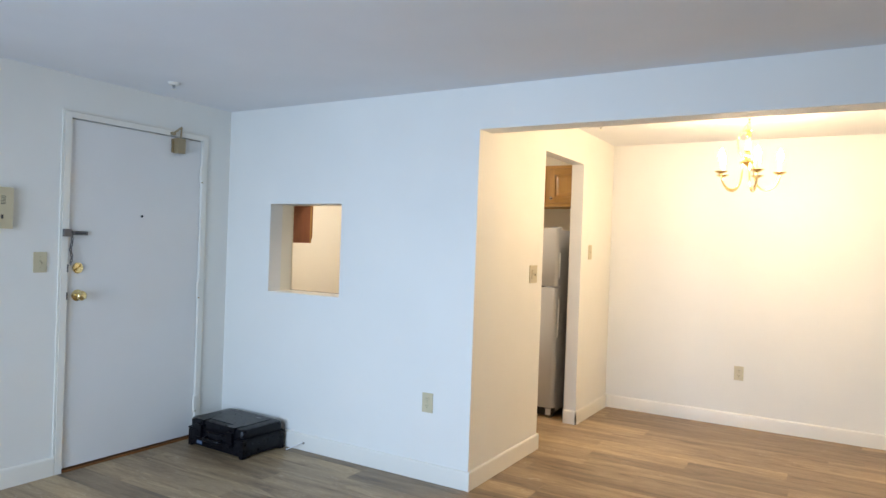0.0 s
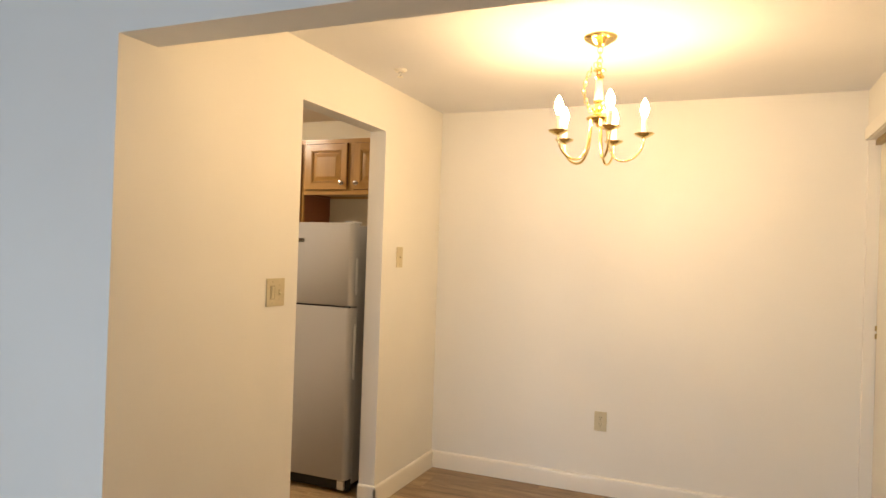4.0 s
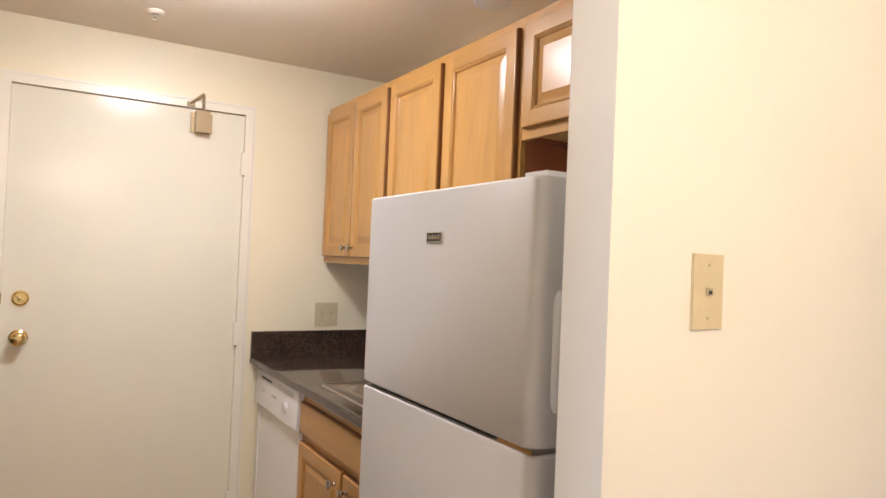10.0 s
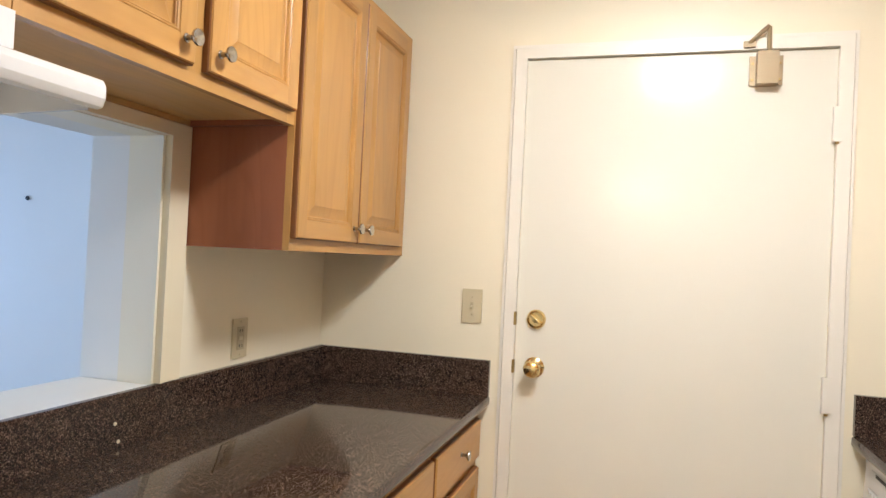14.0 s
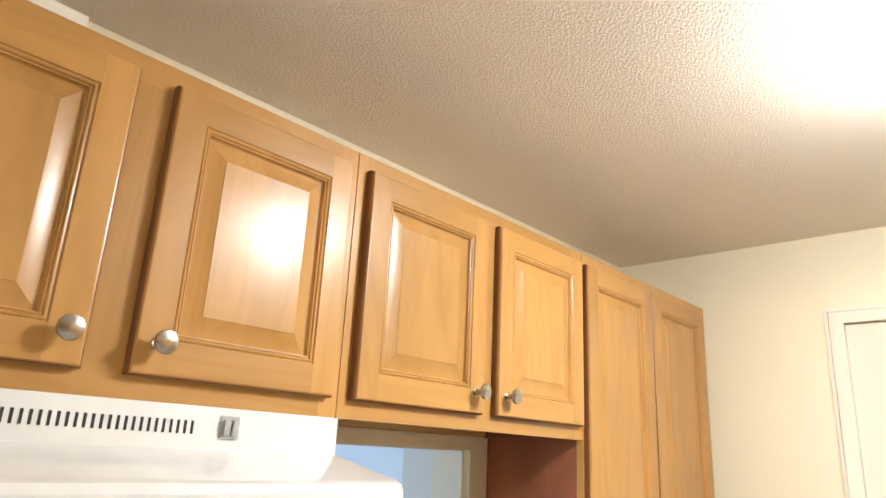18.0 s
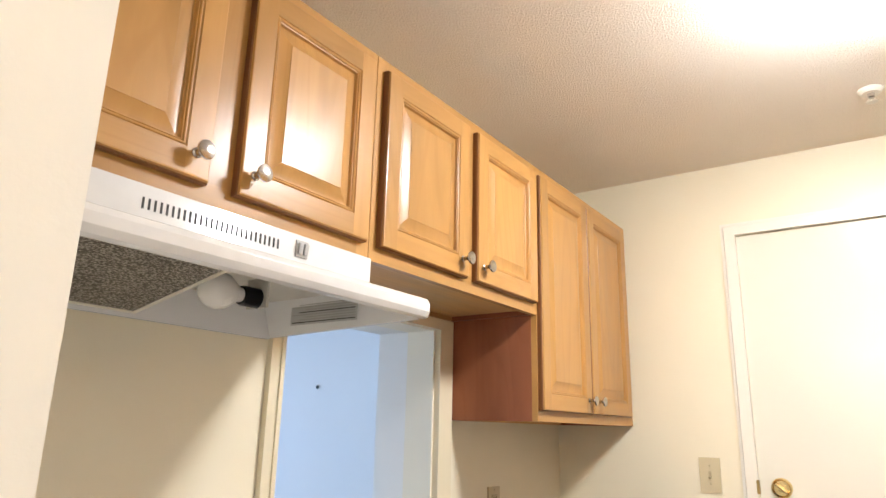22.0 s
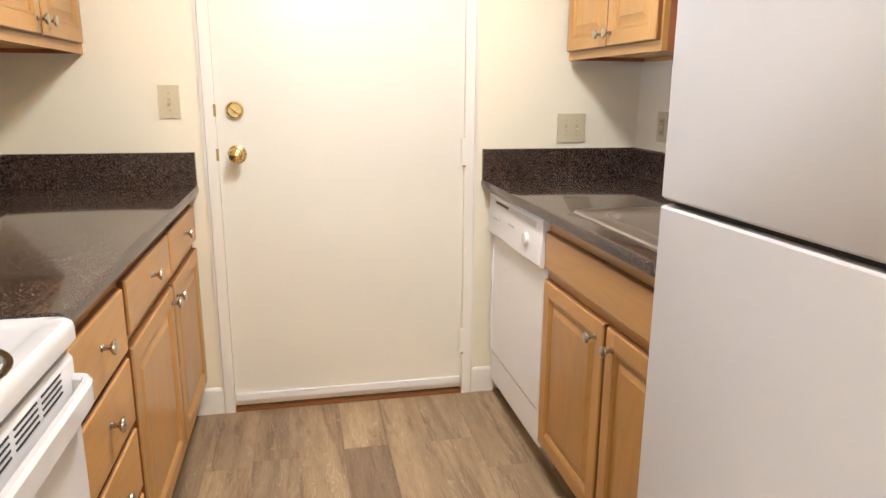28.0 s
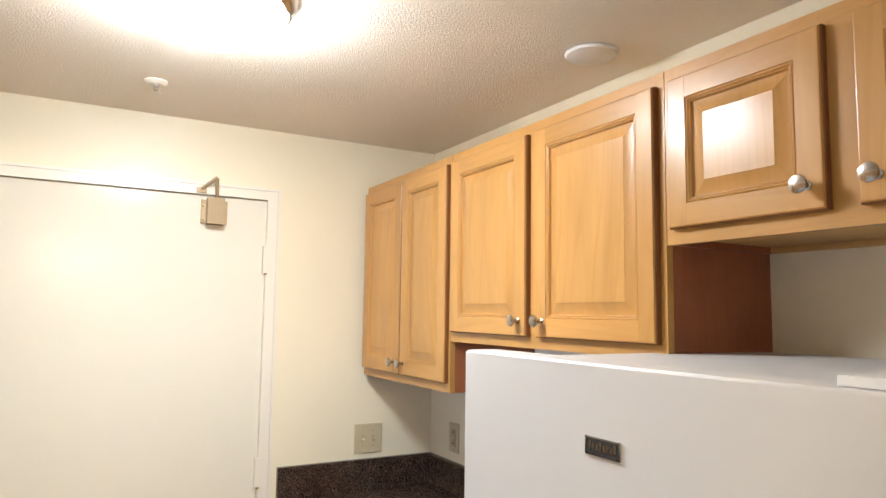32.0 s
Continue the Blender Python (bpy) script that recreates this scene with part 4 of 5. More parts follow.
for x in (W - 0.136, W - 0.064):
    m = pose(x, 0.5885, 1.105, 5) @ OUT
    part("control_dial", lathe([(0.0, 0.0), (0.026, 0.0), (0.026, 0.003), (0.021, 0.006), (0.019, 0.020), (0.017, 0.022), (0.0, 0.022)], m, 24), ENAMEL, bg, "white burner dial")
    part("dial_grip", tilted(boxes((-0.006, 0.006, -0.037, -0.015, -0.023, 0.023)), pose(x, 0.5885, 1.105, 5)), ENAMEL, bg, bevel=0.003)
    for a in (-120, -70, -20, 20, 70, 120):
        q = pose(x + 0.036 * math.sin(radians(a)), 0.5875 + 0.036 * math.cos(radians(a)) * 0.085, 1.105 + 0.036 * math.cos(radians(a)), 5)
        part("dial_mark", tilted(boxes((-0.0022, 0.0022, -0.0022, 0.001, -0.0015, 0.0015)), q), GREYP, bg)
    part("dial_label", tilted(boxes((-0.006, 0.006, -0.0022, 0.001, -0.0012, 0.0012)), pose(x - 0.012, 0.5935, 1.155, 5)), REDINK, bg)
od = part("oven_door", prism([(0.004, 0.20), (-0.012, 0.20), (-0.016, 0.205), (-0.016, 0.770), (-0.016, 0.850), (-0.010, 0.860), (0.004, 0.860)], 0.010, W - 0.010), WHITE, rg, "white oven door", 0.002)
part("vent_shadow", boxes((0.02, W - 0.02, 0.0042, 0.009, 0.861, 0.879)), DARK, od)
for g in range(7):
    for k in range(4):
        x = 0.055 + g * 0.094
        part("vent_slot", boxes((x, x + 0.078, -0.0172, -0.0155, 0.847 - 0.0095 * k - 0.0015, 0.847 - 0.0095 * k + 0.0015)), DARK, od)
hb = bmesh.new()
bow = [(0.018, -0.0145), (0.018, -0.024), (0.020, -0.031), (0.026, -0.036), (0.035, -0.039), (0.050, -0.041), (0.090, -0.042)]
bow = bow + [(W - x, y) for x, y in reversed(bow)]
loops = []
for k, (x, y) in enumerate(bow):
    p, q = bow[max(k - 1, 0)], bow[min(k + 1, len(bow) - 1)]
    d = Vector((q[0] - p[0], q[1] - p[1], 0)).normalized()
    n = Vector((d.y, -d.x, 0))
    loops.append([Vector((x, y, z)) + n * o for o, z in ((0.004, 0.780), (0.009, 0.786), (0.009, 0.818), (0.004, 0.824), (-0.004, 0.824), (-0.009, 0.818), (-0.009, 0.786), (-0.004, 0.780))])
bridge(hb, loops)
bmesh.ops.recalc_face_normals(hb, faces=hb.faces)
hd = part("door_handle", hb, ENAMEL, od, "thick white bar handle with ends curved into the door")
part("oven_window", boxes((0.15, W - 0.15, -0.0175, -0.0162, 0.38, 0.66)), ENAMEL, od, bevel=0.0006)
part("storage_drawer", boxes((0.010, W - 0.010, -0.012, 0.004, 0.055, 0.19)), WHITE, rg, "white storage drawer", 0.004)
part("base_shadow", boxes((0.02, W - 0.02, 0.02, 0.6, 0.0, 0.05)), DARK, rg)


# ---- range hood ----
hood = thing("range_hood", pose(-2.031, 3.962, 0, 0, 0, FACE_N), "white under-cabinet range hood with slots and a bare bulb", "range hood")
W = 0.760
T = 0.004
D = 3.962 - KS - 0.002
SH = [(D, 1.6815, 0.026), (0.0, 1.6815, 0.026), (0.0, 1.626, 0.026), (-0.112, 1.596, 0.0), (-0.126, 1.591, 0.0), (-0.133, 1.581, 0.002), (-0.133, 1.566, 0.002), (-0.127, 1.556, 0.0), (-0.118, 1.553, 0.0), (-0.108, 1.558, 0.0), (-0.108, 1.584, 0.0), (0.006, 1.618, 0.026), (0.006, 1.680, 0.026), (D, 1.680, 0.026)]
bm = bmesh.new()
ea = [bm.verts.new((i, y, z)) for y, z, i in SH]
eb = [bm.verts.new((W - i, y, z)) for y, z, i in SH]
for i in range(len(SH)):
    j = (i + 1) % len(SH)
    bm.faces.new((ea[i], eb[i], eb[j], ea[j]))
bm.faces.new(ea)
bm.faces.new(eb[::-1])
bmesh.ops.recalc_face_normals(bm, faces=bm.faces)
part("shell", bm, ENAMEL, hood, "white enamelled shell", 0.0015)
for x, s_ in ((0.0, 1), (W, -1)):
    bm = bmesh.new()
    o = [(D - 0.001, 1.680, 0.027), (0.006, 1.680, 0.027), (0.006, 1.6175, 0.027), (-0.1075, 1.584, 0.002), (-0.1075, 1.553, 0.002), (D - 0.001, 1.540, 0.002), (D - 0.001, 1.615, 0.027)]
    ia = [bm.verts.new((x + s_ * i, y, z)) for y, z, i in o]
    ib = [bm.verts.new((x + s_ * (i + T), y, z)) for y, z, i in o]
    for i in range(len(o)):
        j = (i + 1) % len(o)
        bm.faces.new((ia[i], ib[i], ib[j], ia[j]))
    for q in ((0, 1, 2, 6), (2, 3, 4, 5, 6)):
        bm.faces.new([ia[i] for i in q])
        bm.faces.new([ib[i] for i in q][::-1])
    bmesh.ops.recalc_face_normals(bm, faces=bm.faces)
    part("end_panel", bm, WHITE, hood, "white hood end")
part("inner_lining", boxes((0.032, W - 0.032, 0.0065, D - 0.005, 1.616, 1.620)), HOODIN, hood, "grey hood interior")
part("back_flange", boxes((0.007, W - 0.007, D - 0.010, D - 0.0015, 1.538, 1.614)), WHITE, hood)
fm = pose(0.250, 0.172, 1.578, -11)
fl = part("grease_filter", tilted(boxes((-0.105, 0.17, -0.128, 0.128, -0.004, 0.004)), fm), MESHM, hood, "aluminium mesh grease filter")
part("filter_frame", tilted(boxes((-0.121, -0.105, -0.136, 0.136, -0.006, 0.006), (0.17, 0.178, -0.136, 0.136, -0.006, 0.006), (-0.105, 0.17, -0.136, -0.128, -0.006, 0.006), (-0.105, 0.17, 0.128, 0.136, -0.006, 0.006)), fm), SLEEVE, fl)
bmx = pose(0.462, 0.112, 1.578, 0, 90, 0)
part("bulb", lathe([(0.0, -0.036), (0.015, -0.033), (0.028, -0.021), (0.0335, -0.004), (0.031, 0.013), (0.021, 0.030), (0.0135, 0.042), (0.0135, 0.050), (0.0, 0.05)], bmx, 24), GLASSBULB, hood, "frosted unlit bulb")
part("socket", lathe([(0.0, 0.048), (0.017, 0.048), (0.019, 0.055), (0.019, 0.088), (0.0, 0.088)], bmx, 16), BLACK, hood, "black lamp socket")
part("socket_bracket", boxes((0.548, 0.554, 0.085, 0.140, 1.560, 1.6155)), HOODIN, hood)
for k in range(27):
    x = 0.236 + 0.0097 * k
    part("vent_slot", boxes((x, x + 0.0034, -0.0008, 0.001, 1.645, 1.662)), DARK, hood)
sw = part("switch_plate", boxes((0.530, 0.558, -0.003, 0.0005, 1.641, 1.671)), GREYP, hood, "grey twin rocker switch", 0.001)
for x in (0.533, 0.546):
    part("rocker", tilted(boxes((-0.0045, 0.0045, -0.006, 0.0, -0.010, 0.010)), pose(x + 0.0045, -0.0025, 1.656, 8)), GREYP, sw, bevel=0.001)
lbp = part("warning_label", boxes((W - 0.0255, W - 0.0245, 0.03, 0.22, 1.560, 1.606)), LABELP, hood, "printed warning label")
for k in range(8):
    part("label_line", boxes((W - 0.0265, W - 0.0256, 0.035, 0.215 - 0.02 * (k % 3), 1.564 + 0.0053 * k, 1.5658 + 0.0053 * k)), GREYP if k % 4 else INK, lbp)


# ---- kitchen ceiling things ----
lamp = thing("ceiling_light", pose(-3.235, 4.893, CEIL), "lit white glass dome ceiling light", "ceiling light")
part("pan", lathe([(0.0, 0.0), (0.176, 0.0), (0.181, -0.006), (0.179, -0.014), (0.172, -0.024), (0.163, -0.031), (0.1565, -0.0335), (0.0, -0.031)], Matrix(), 56), NICKEL, lamp, "flared brushed metal pan")
part("dome", lathe([(0.1555, -0.0340), (0.1555, -0.046), (0.147, -0.065), (0.125, -0.085), (0.098, -0.098), (0.064, -0.107), (0.030, -0.111), (0.0, -0.112)], Matrix(), 48), DOME, lamp, "glowing frosted glass dome")
for a in (75, 195, 315):
    ca, sa = math.cos(radians(a)), math.sin(radians(a))
    part("clip", tube([(0.166 * ca, 0.166 * sa, -0.029), (0.163 * ca, 0.163 * sa, -0.042), (0.1525 * ca, 0.1525 * sa, -0.058)], 0.0045, 8), NICKEL, lamp, "small metal clip")

vent = thing("ceiling_vent", pose(-3.055, 5.835, CEIL), "round off-white ceiling exhaust cover", "vent")
part("cover", lathe([(0.0, -0.001), (0.062, -0.001), (0.070, -0.006), (0.066, -0.013), (0.050, -0.018), (0.0, -0.020)], Matrix(), 36), CEILP, vent)


def sprinkler(x, y, z=CEIL):
    s = thing("sprinkler_head", pose(x, y, z), "white ceiling sprinkler head with a round escutcheon", "sprinkler", "ceiling sprinklers")
    part("escutcheon", lathe([(0.0, -0.0005), (0.034, -0.0005), (0.034, -0.004), (0.024, -0.014), (0.0, -0.014)], Matrix(), 24), TRIM, s)
    part("nozzle", lathe([(0.0, -0.014), (0.010, -0.014), (0.009, -0.024), (0.006, -0.026), (0.006, -0.038), (0.0, -0.038)], Matrix(), 14), CHROME, s)
    part("deflector", lathe([(0.0, -0.038), (0.015, -0.038), (0.016, -0.040), (0.0, -0.042)], Matrix(), 16), TRIM, s)
    return s


sprinkler(-3.930, 4.843)
sprinkler(-1.600, 4.95)
sprinkler(-3.470, 2.645, LCEIL)


# ---- electrical plates ----
def plate(m, w, label, kind, h=0.115, group="wall plates"):
    names = {"toggle": "light_switch", "double": "light_switch", "duplex": "wall_outlet", "gfci": "wall_outlet", "jack": "phone_jack", "combo": "dimmer_switch"}
    p = thing(names[kind], m, label, names[kind].replace("_", " "), group)
    part("cover_plate", boxes((-w / 2, w / 2, -0.006, -0.0003, -h / 2, h / 2)), ALMOND, p, "almond plastic cover", 0.003)
    def screw(x, z):
        part("screw", lathe([(0.0, 0.0), (0.0032, 0.0), (0.0028, 0.001), (0.0, 0.0013)], pose(x, -0.006, z) @ OUT, 8), ALMONDD, p)
    def toggle(x):
        part("toggle_slot", boxes((x - 0.005, x + 0.005, -0.0068, -0.0058, -0.012, 0.012)), ALMONDD, p)
        part("toggle", tilted(boxes((-0.0038, 0.0038, -0.013, 0.0, -0.004, 0.004)), pose(x, -0.005, -0.002, 25)), ALMOND, p, bevel=0.001)
        screw(x, 0.030)
        screw(x, -0.030)
    if kind == "toggle":
        toggle(0)
    elif kind == "double":
        toggle(-0.023)
        toggle(0.023)
    elif kind == "duplex":
        for z in (-0.0195, 0.0195):
            part("socket_face", lathe([(0.0, 0.0), (0.0165, 0.0), (0.016, 0.0022), (0.0, 0.0024)], pose(0, -0.0058, z) @ OUT, 24), ALMOND, p)
            part("slots", boxes((-0.0078, -0.0052, -0.0088, -0.0080, z + 0.001, z + 0.009), (0.0052, 0.0078, -0.0088, -0.0080, z + 0.002, z + 0.009), (-0.0022, 0.0022, -0.0088, -0.0080, z - 0.009, z - 0.005)), DARK, p)
        screw(0, 0)
    elif kind == "gfci":
        part("insert", boxes((-0.0165, 0.0165, -0.0085, -0.0058, -0.0335, 0.0335)), ALMONDD, p, bevel=0.001)
        for z in (-0.022, 0.022):
            part("slots", boxes((-0.0078, -0.0052, -0.0092, -0.0084, z - 0.004, z + 0.004), (0.0052, 0.0078, -0.0092, -0.0084, z - 0.004, z + 0.004)), DARK, p)
        part("test_button", boxes((-0.008, 0.008, -0.0098, -0.0086, -0.005, 0.005)), ALMOND, p)
        screw(0, 0.048)
        screw(0, -0.048)
    elif kind == "jack":
        part("jack", boxes((-0.006, 0.006, -0.010, -0.0058, -0.006, 0.006)), ALMONDD, p, bevel=0.001)
        part("jack_hole", boxes((-0.0035, 0.0035, -0.0106, -0.0098, -0.004, 0.002)), DARK, p)
        screw(0, 0.042)
        screw(0, -0.042)
    elif kind == "combo":
        part("dimmer_bezel", boxes((-0.038, -0.008, -0.0085, -0.0058, -0.030, 0.030)), ALMONDD, p, bevel=0.001)
        part("dimmer_paddle", tilted(boxes((-0.007, 0.007, -0.004, 0.0, -0.024, 0.024)), pose(-0.026, -0.0085, 0, 3)), ALMOND, p, bevel=0.001)
        part("dimmer_slide", boxes((-0.014, -0.010, -0.011, -0.0084, -0.006, 0.010)), ALMOND, p)
        toggle(0.023)
        screw(-0.023, 0.045)
        screw(-0.023, -0.045)
    return p


plate(pose(KW, 4.214, 1.220, 0, 0, FACE_E), 0.070, "almond light switch plate beside the kitchen door", "toggle")
plate(pose(KW, 5.747, 1.121, 0, 0, FACE_E), 0.119, "almond double light switch plate above the sink counter", "double")
plate(pose(-3.794, KS, 1.116, 0, 0, FACE_N), 0.072, "almond outlet above the counter", "gfci")
plate(pose(-4.106, KN, 1.134, 0, 0, FACE_S), 0.072, "almond outlet above the sink counter", "gfci")
plate(pose(DW, 4.259, 1.224, 0, 0, FACE_E), 0.119, "almond dimmer and switch plate beside the kitchen doorway", "combo", 0.118)
plate(pose(DW, 5.422, 1.382, 0, 0, FACE_E), 0.070, "almond phone jack plate beside the kitchen doorway", "jack", 0.119)
plate(pose(-0.713, DN, 0.437, 0, 0, FACE_S), 0.072, "almond wall outlet on the dining wall", "duplex")
plate(pose(-2.097, LN, 0.462, 0, 0, FACE_S), 0.072, "almond wall outlet on the living room partition", "duplex")
plate(pose(LW, 2.110, 1.225, 0, 0, FACE_E), 0.072, "almond light switch plate beside the entry door", "toggle")

ic = thing("intercom", pose(LW, 1.868, 1.516, 0, 0, FACE_E), "tan plastic wall intercom with a speaker grille", "intercom")
part("housing", boxes((-0.080, 0.080, -0.032, -0.0005, -0.110, 0.110)), ALMOND, ic, "tan intercom housing", 0.004)
for k in range(6):
    part("grille_slot", boxes((0.018, 0.040, -0.0332, -0.0318, 0.020 + 0.008 * k, 0.023 + 0.008 * k)), INK, ic)
part("button", boxes((0.020, 0.030, -0.035, -0.0318, -0.058, -0.036)), INK, ic, bevel=0.001)


# ---- chandelier ----
ch = thing("chandelier", pose(-0.557, 4.735, 2.325), "polished brass five-arm chandelier with lit candle bulbs", "chandelier")
part("canopy", lathe([(0.0, CEIL - 2.325), (0.068, CEIL - 2.325), (0.070, CEIL - 2.330), (0.066, 0.004), (0.058, -0.002), (0.048, -0.006), (0.030, -0.020), (0.012, -0.027), (0.0, -0.028)], Matrix(), 32), BRASS, ch, "round brass ceiling canopy")
def link(c, rx, rz, r, turn=0.0, parent=ch):
    ring = [Vector(c) + Vector((rx * math.cos(a) * math.cos(turn), rx * math.cos(a) * math.sin(turn), rz * math.sin(a))) for a in [j * math.tau / 14 for j in range(14)]]
    return part("chain_link", tube(ring, r, 6, closed=True), BRASS, parent)
link((0, 0, -0.040), 0.011, 0.015, 0.0024)
link((0, 0, -0.062), 0.009, 0.016, 0.0022, 1.4)
link((0, 0, -0.086), 0.010, 0.016, 0.0022)
link((0, 0, -0.106), 0.014, 0.014, 0.0028, 1.2)
for k in range(12):
    f = k / 11
    a = math.pi * f
    link((-0.015 - 0.045 * math.sin(a) ** 0.8, -0.012, -0.105 - 0.205 * f), 0.0075, 0.012, 0.0020, 0.2 + 1.3 * (k % 2))
part("upper_cap", lathe([(0.0, -0.114), (0.006, -0.114), (0.010, -0.118), (0.026, -0.122), (0.028, -0.127), (0.014, -0.133), (0.012, -0.142), (0.020, -0.150), (0.020, -0.156), (0.012, -0.163), (0.014, -0.170), (0.0, -0.170)], Matrix(), 24), BRASS, ch, "turned brass cap")
part("column", lathe([(0.0, -0.170), (0.012, -0.170), (0.014, -0.195), (0.018, -0.235), (0.0195, -0.252), (0.0, -0.252)], Matrix(), 24), CREAM, ch, "cream wooden column")
part("lower_turning", lathe([(0.0, -0.252), (0.021, -0.252), (0.023, -0.258), (0.015, -0.265), (0.016, -0.272), (0.026, -0.284), (0.026, -0.292), (0.016, -0.302), (0.020, -0.312), (0.046, -0.322), (0.050, -0.328), (0.044, -0.334), (0.020, -0.340), (0.008, -0.350), (0.010, -0.357), (0.0, -0.366)], Matrix(), 28), BRASS, ch, "turned brass hub")
R = 0.186
for k in range(5):
    a = radians(6 + 72 * k)
    ca, sa = math.cos(a), math.sin(a)
    ctrl = [(0.034, -0.332), (0.040, -0.40), (0.050, -0.455), (0.078, -0.497), (0.112, -0.506), (0.150, -0.490), (0.177, -0.455), (0.186, -0.412)]
    path = []
    for i in range(len(ctrl) - 1):
        p0, p1, p2, p3 = (Vector(ctrl[max(0, min(len(ctrl) - 1, i + j))]) for j in (-1, 0, 1, 2))
        for s_ in range(5):
            u = s_ / 5
            q = 0.5 * (2 * p1 + (p2 - p0) * u + (2 * p0 - 5 * p1 + 4 * p2 - p3) * u * u + (3 * p1 - p0 - 3 * p2 + p3) * u ** 3)
            path.append((q.x * ca, q.x * sa, q.y))
    path.append((R * ca, R * sa, -0.412))
    arm = part("arm", tube(path, 0.0052, 10), BRASS, ch, "curved brass arm")
    m = pose(R * ca, R * sa, 0)
    part("bobeche", lathe([(0.0, -0.413), (0.010, -0.413), (0.020, -0.408), (0.036, -0.400), (0.041, -0.394), (0.038, -0.395), (0.018, -0.401), (0.0, -0.402)], m, 26), BRASS, arm, "dished brass drip pan")
    part("candle_sleeve", lathe([(0.0, -0.402), (0.0115, -0.402), (0.0115, -0.330), (0.0, -0.330)], m, 16), SLEEVE, arm, "cream candle sleeve")
    part("bulb", lathe([(0.0, -0.330), (0.008, -0.329), (0.011, -0.318), (0.0175, -0.300), (0.0175, -0.288), (0.013, -0.272), (0.006, -0.256), (0.0, -0.248)], m, 16), FLAME, arm, "glowing flame-shaped bulb")


# ---- hard case and floor-level bits ----
case = thing("equipment_case", pose(-3.745, 3.055, 0, 0, 0, -2), "black hard plastic equipment case lying flat on the floor", "case")
L, Dp = 0.535, 0.345
def shell_part(name, z0, z1, inset, label):
    bm = bmesh.new()
    bridge(bm, [rounded(inset, L - inset, inset, Dp - inset, 0.035, z0 + (0.006 if z0 < 0.05 else 0)), rounded(0, L, 0, Dp, 0.04, z0 + 0.012), rounded(0, L, 0, Dp, 0.04, z1 - 0.016), rounded(0.006, L - 0.006, 0.006, Dp - 0.006, 0.04, z1 - 0.005), rounded(0.02, L - 0.02, 0.02, Dp - 0.02, 0.04, z1)])
    n0 = [v for v in bm.verts][:24]
    bm.faces.new(n0[::-1])
    bmesh.ops.recalc_face_normals(bm, faces=bm.faces)
    return part(name, bm, BLACK, case, label)
base_ = shell_part("lower_shell", 0.004, 0.120, 0.012, "black ribbed lower shell")
lid = shell_part("lid", 0.122, 0.188, 0.003, "black moulded lid")
part("lid_panel", boxes((0.07, L - 0.07, 0.05, Dp - 0.05, 0.1875, 0.1915)), BLACK, lid, bevel=0.003)
part("maker_mark", boxes((L - 0.17, L - 0.13, Dp - 0.085, Dp - 0.078, 0.1912, 0.1920)), GREYP, lid)
part("seam", boxes((-0.004, L + 0.004, -0.004, Dp + 0.004, 0.1165, 0.1255)), BLACK, base_, bevel=0.003)
for x in (0.09, L - 0.14):
    lt = part("latch", boxes((x, x + 0.055, -0.020, 0.002, 0.070, 0.160)), BLACK, case, "black draw latch", 0.006)
    part("lid_rib", boxes((x - 0.010, x + 0.065, -0.007, 0.075, 0.150, 0.1925)), BLACK, lid, bevel=0.010)
    part("latch_lip", boxes((x + 0.008, x + 0.047, -0.026, -0.020, 0.066, 0.082)), BLACK, lt, bevel=0.002)
part("handle", tube([(0.19, -0.002, 0.085), (0.19, -0.030, 0.080), (0.20, -0.038, 0.078), (L - 0.215, -0.038, 0.078), (L - 0.205, -0.030, 0.080), (L - 0.205, -0.002, 0.085)], 0.011, 10), BLACK, case, "folded black carry handle")
part("handle_tag", boxes((0.115, 0.165, -0.024, -0.0205, 0.038, 0.058)), plain("blue_grey_tag", (0.12, 0.17, 0.26), 0.4), case, "blue-grey name plate", 0.002)
for x in (0.0, L - 0.03):
    for y in (0.0, Dp - 0.03):
        part("corner_rib", boxes((x - 0.0015, x + 0.0315, y - 0.0015, y + 0.0315, 0.003, 0.113)), BLACK, case, bevel=0.014)

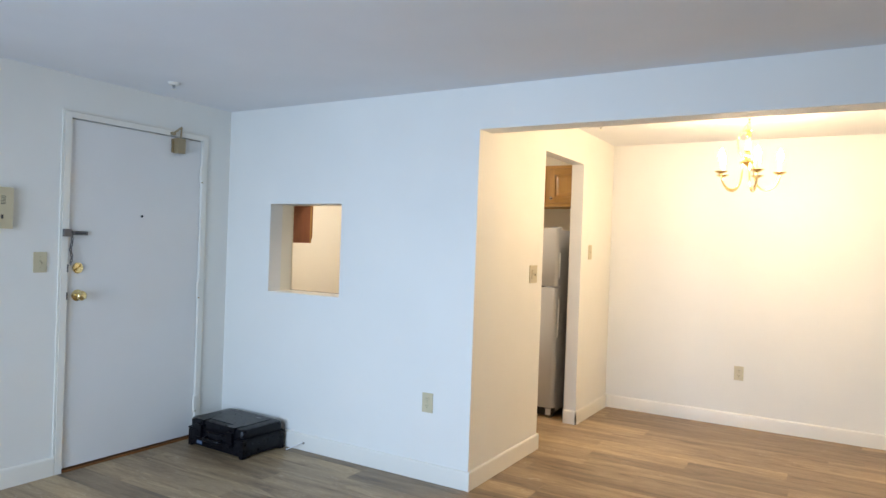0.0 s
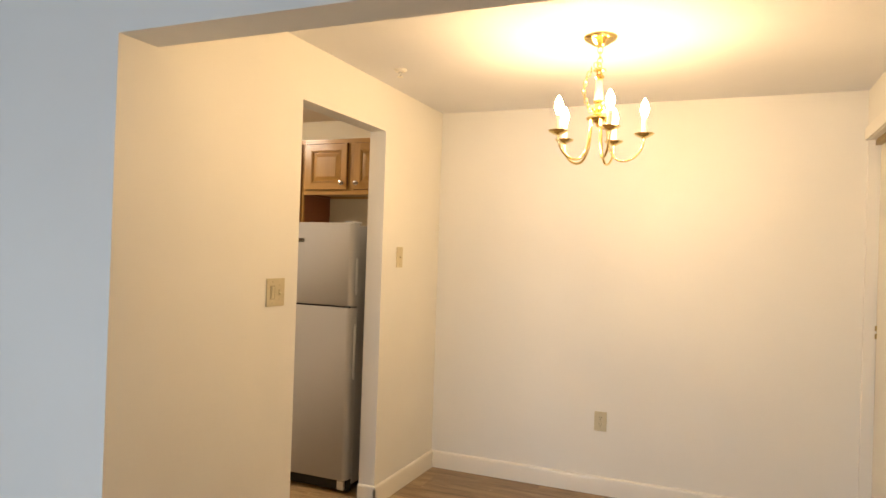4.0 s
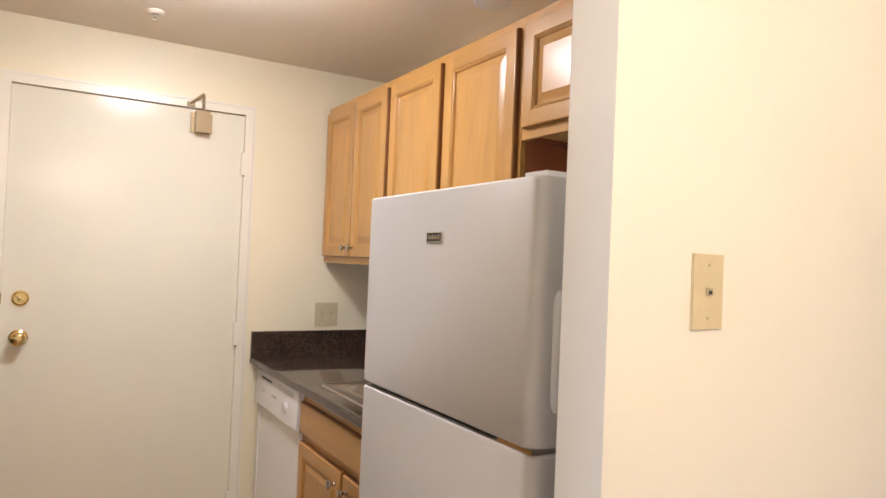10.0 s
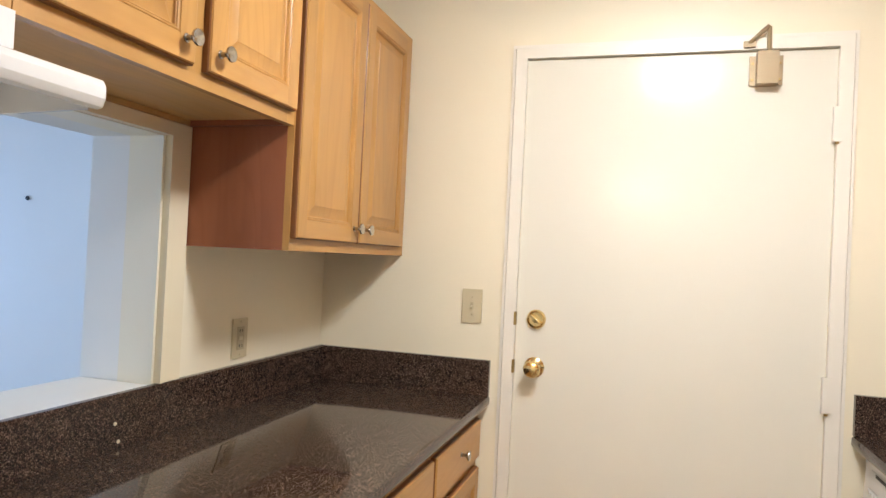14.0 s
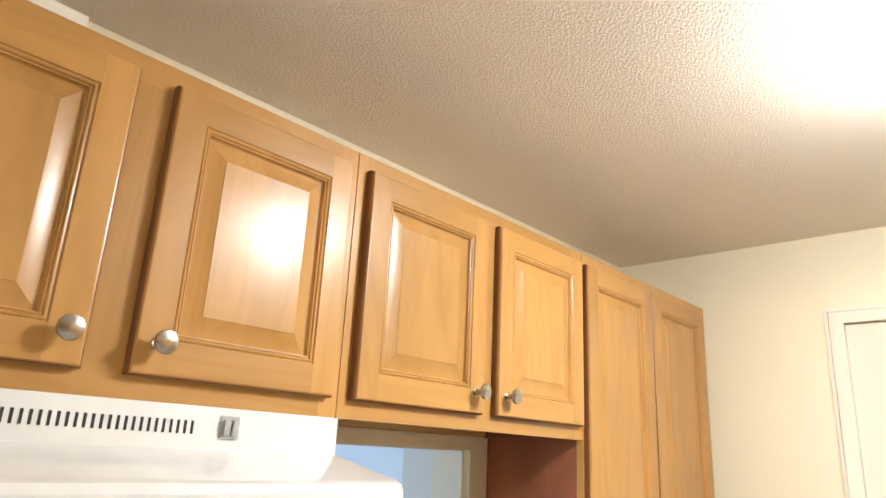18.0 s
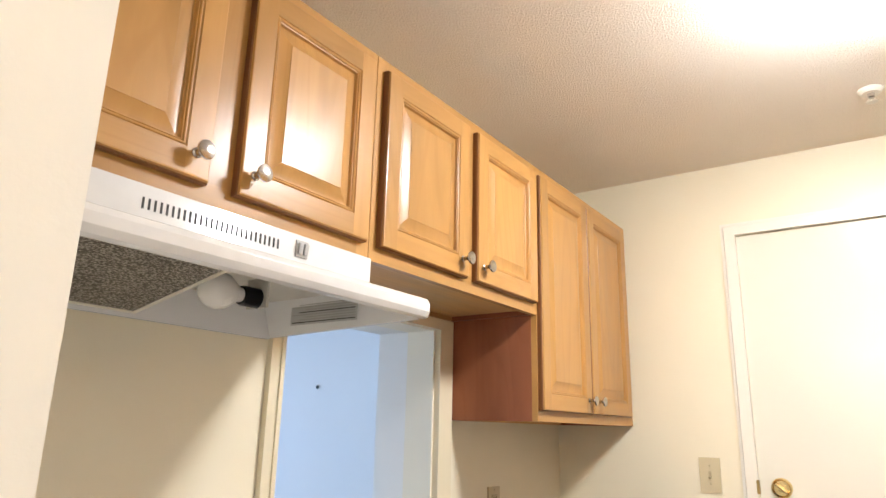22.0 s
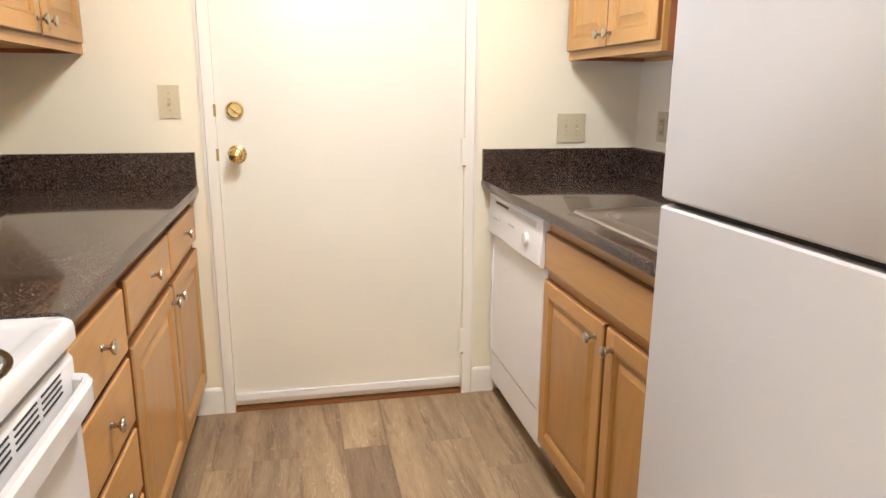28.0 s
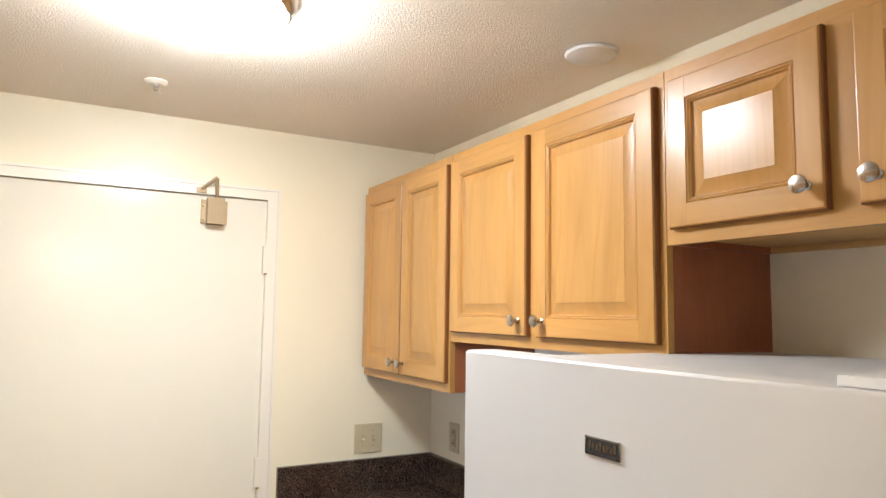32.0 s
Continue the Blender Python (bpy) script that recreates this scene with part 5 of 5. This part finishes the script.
stub = thing("cable_stub", pose(-3.045, LN - 0.0145, 0.052), "white coaxial cable stub with a metal connector", "cable")
part("cable", tube([(0.0, 0.0, 0.0), (-0.006, -0.018, 0.002), (-0.03, -0.045, -0.010), (-0.065, -0.060, -0.030), (-0.10, -0.062, -0.047)], 0.0035, 8), WHITE, stub)
part("connector", lathe([(0.0, 0.0), (0.007, 0.0), (0.007, 0.010), (0.005, 0.011), (0.005, 0.016), (0.0, 0.016)], pose(0.0, 0, 0) @ OUT, 12), NICKEL, stub, "metal connector")

# ---- floor planks ----
PW, PL = 0.159, 1.22
rng = random.Random(11)
shared = {}


def plank(x0, x1, y0, y1):
    key = (round(x1 - x0, 3), round(y1 - y0, 3))
    if key not in shared:
        w, d = key
        bm = bmesh.new()
        lo = [bm.verts.new(p) for p in ((0.0002, 0.0002, -0.005), (w - 0.0002, 0.0002, -0.005), (w - 0.0002, d - 0.0002, -0.005), (0.0002, d - 0.0002, -0.005))]
        mi = [bm.verts.new(p) for p in ((0.0002, 0.0002, -0.0004), (w - 0.0002, 0.0002, -0.0004), (w - 0.0002, d - 0.0002, -0.0004), (0.0002, d - 0.0002, -0.0004))]
        hi = [bm.verts.new(p) for p in ((0.0005, 0.0005, 0), (w - 0.0005, 0.0005, 0), (w - 0.0005, d - 0.0005, 0), (0.0005, d - 0.0005, 0))]
        for a, b in ((lo, mi), (mi, hi)):
            for k in range(4):
                bm.faces.new((a[k], a[(k + 1) % 4], b[(k + 1) % 4], b[k]))
        bm.faces.new(hi)
        me = bpy.data.meshes.new("plank")
        bm.to_mesh(me)
        bm.free()
        me.materials.append(PLANK)
        shared[key] = me
    ob = new("plank", shared[key])
    ob.location = (x0, y0, 0)
    ob.parent = floor


JOINTS = {0: -3.872, 1: -3.907, 3: -3.932}     # joints near the kitchen door, by row from y = 4.30
row = math.ceil((LS - 0.1 - 4.30) / PW)
while 4.30 + row * PW < KN:
    y = 4.30 + row * PW
    x, end = (LW - 0.05, LE + 0.05) if y + PW < LN + 0.1 else (KW - 0.03, DE + 0.8)
    joint = JOINTS.get(row, x + rng.choice((0.2, 0.42, 0.63, 0.84, 1.05)))
    while x < end - 0.02:
        stop = min(joint, end)
        plank(x, stop, y, min(y + PW, 6.15))
        x, joint = stop, joint + PL
    row += 1
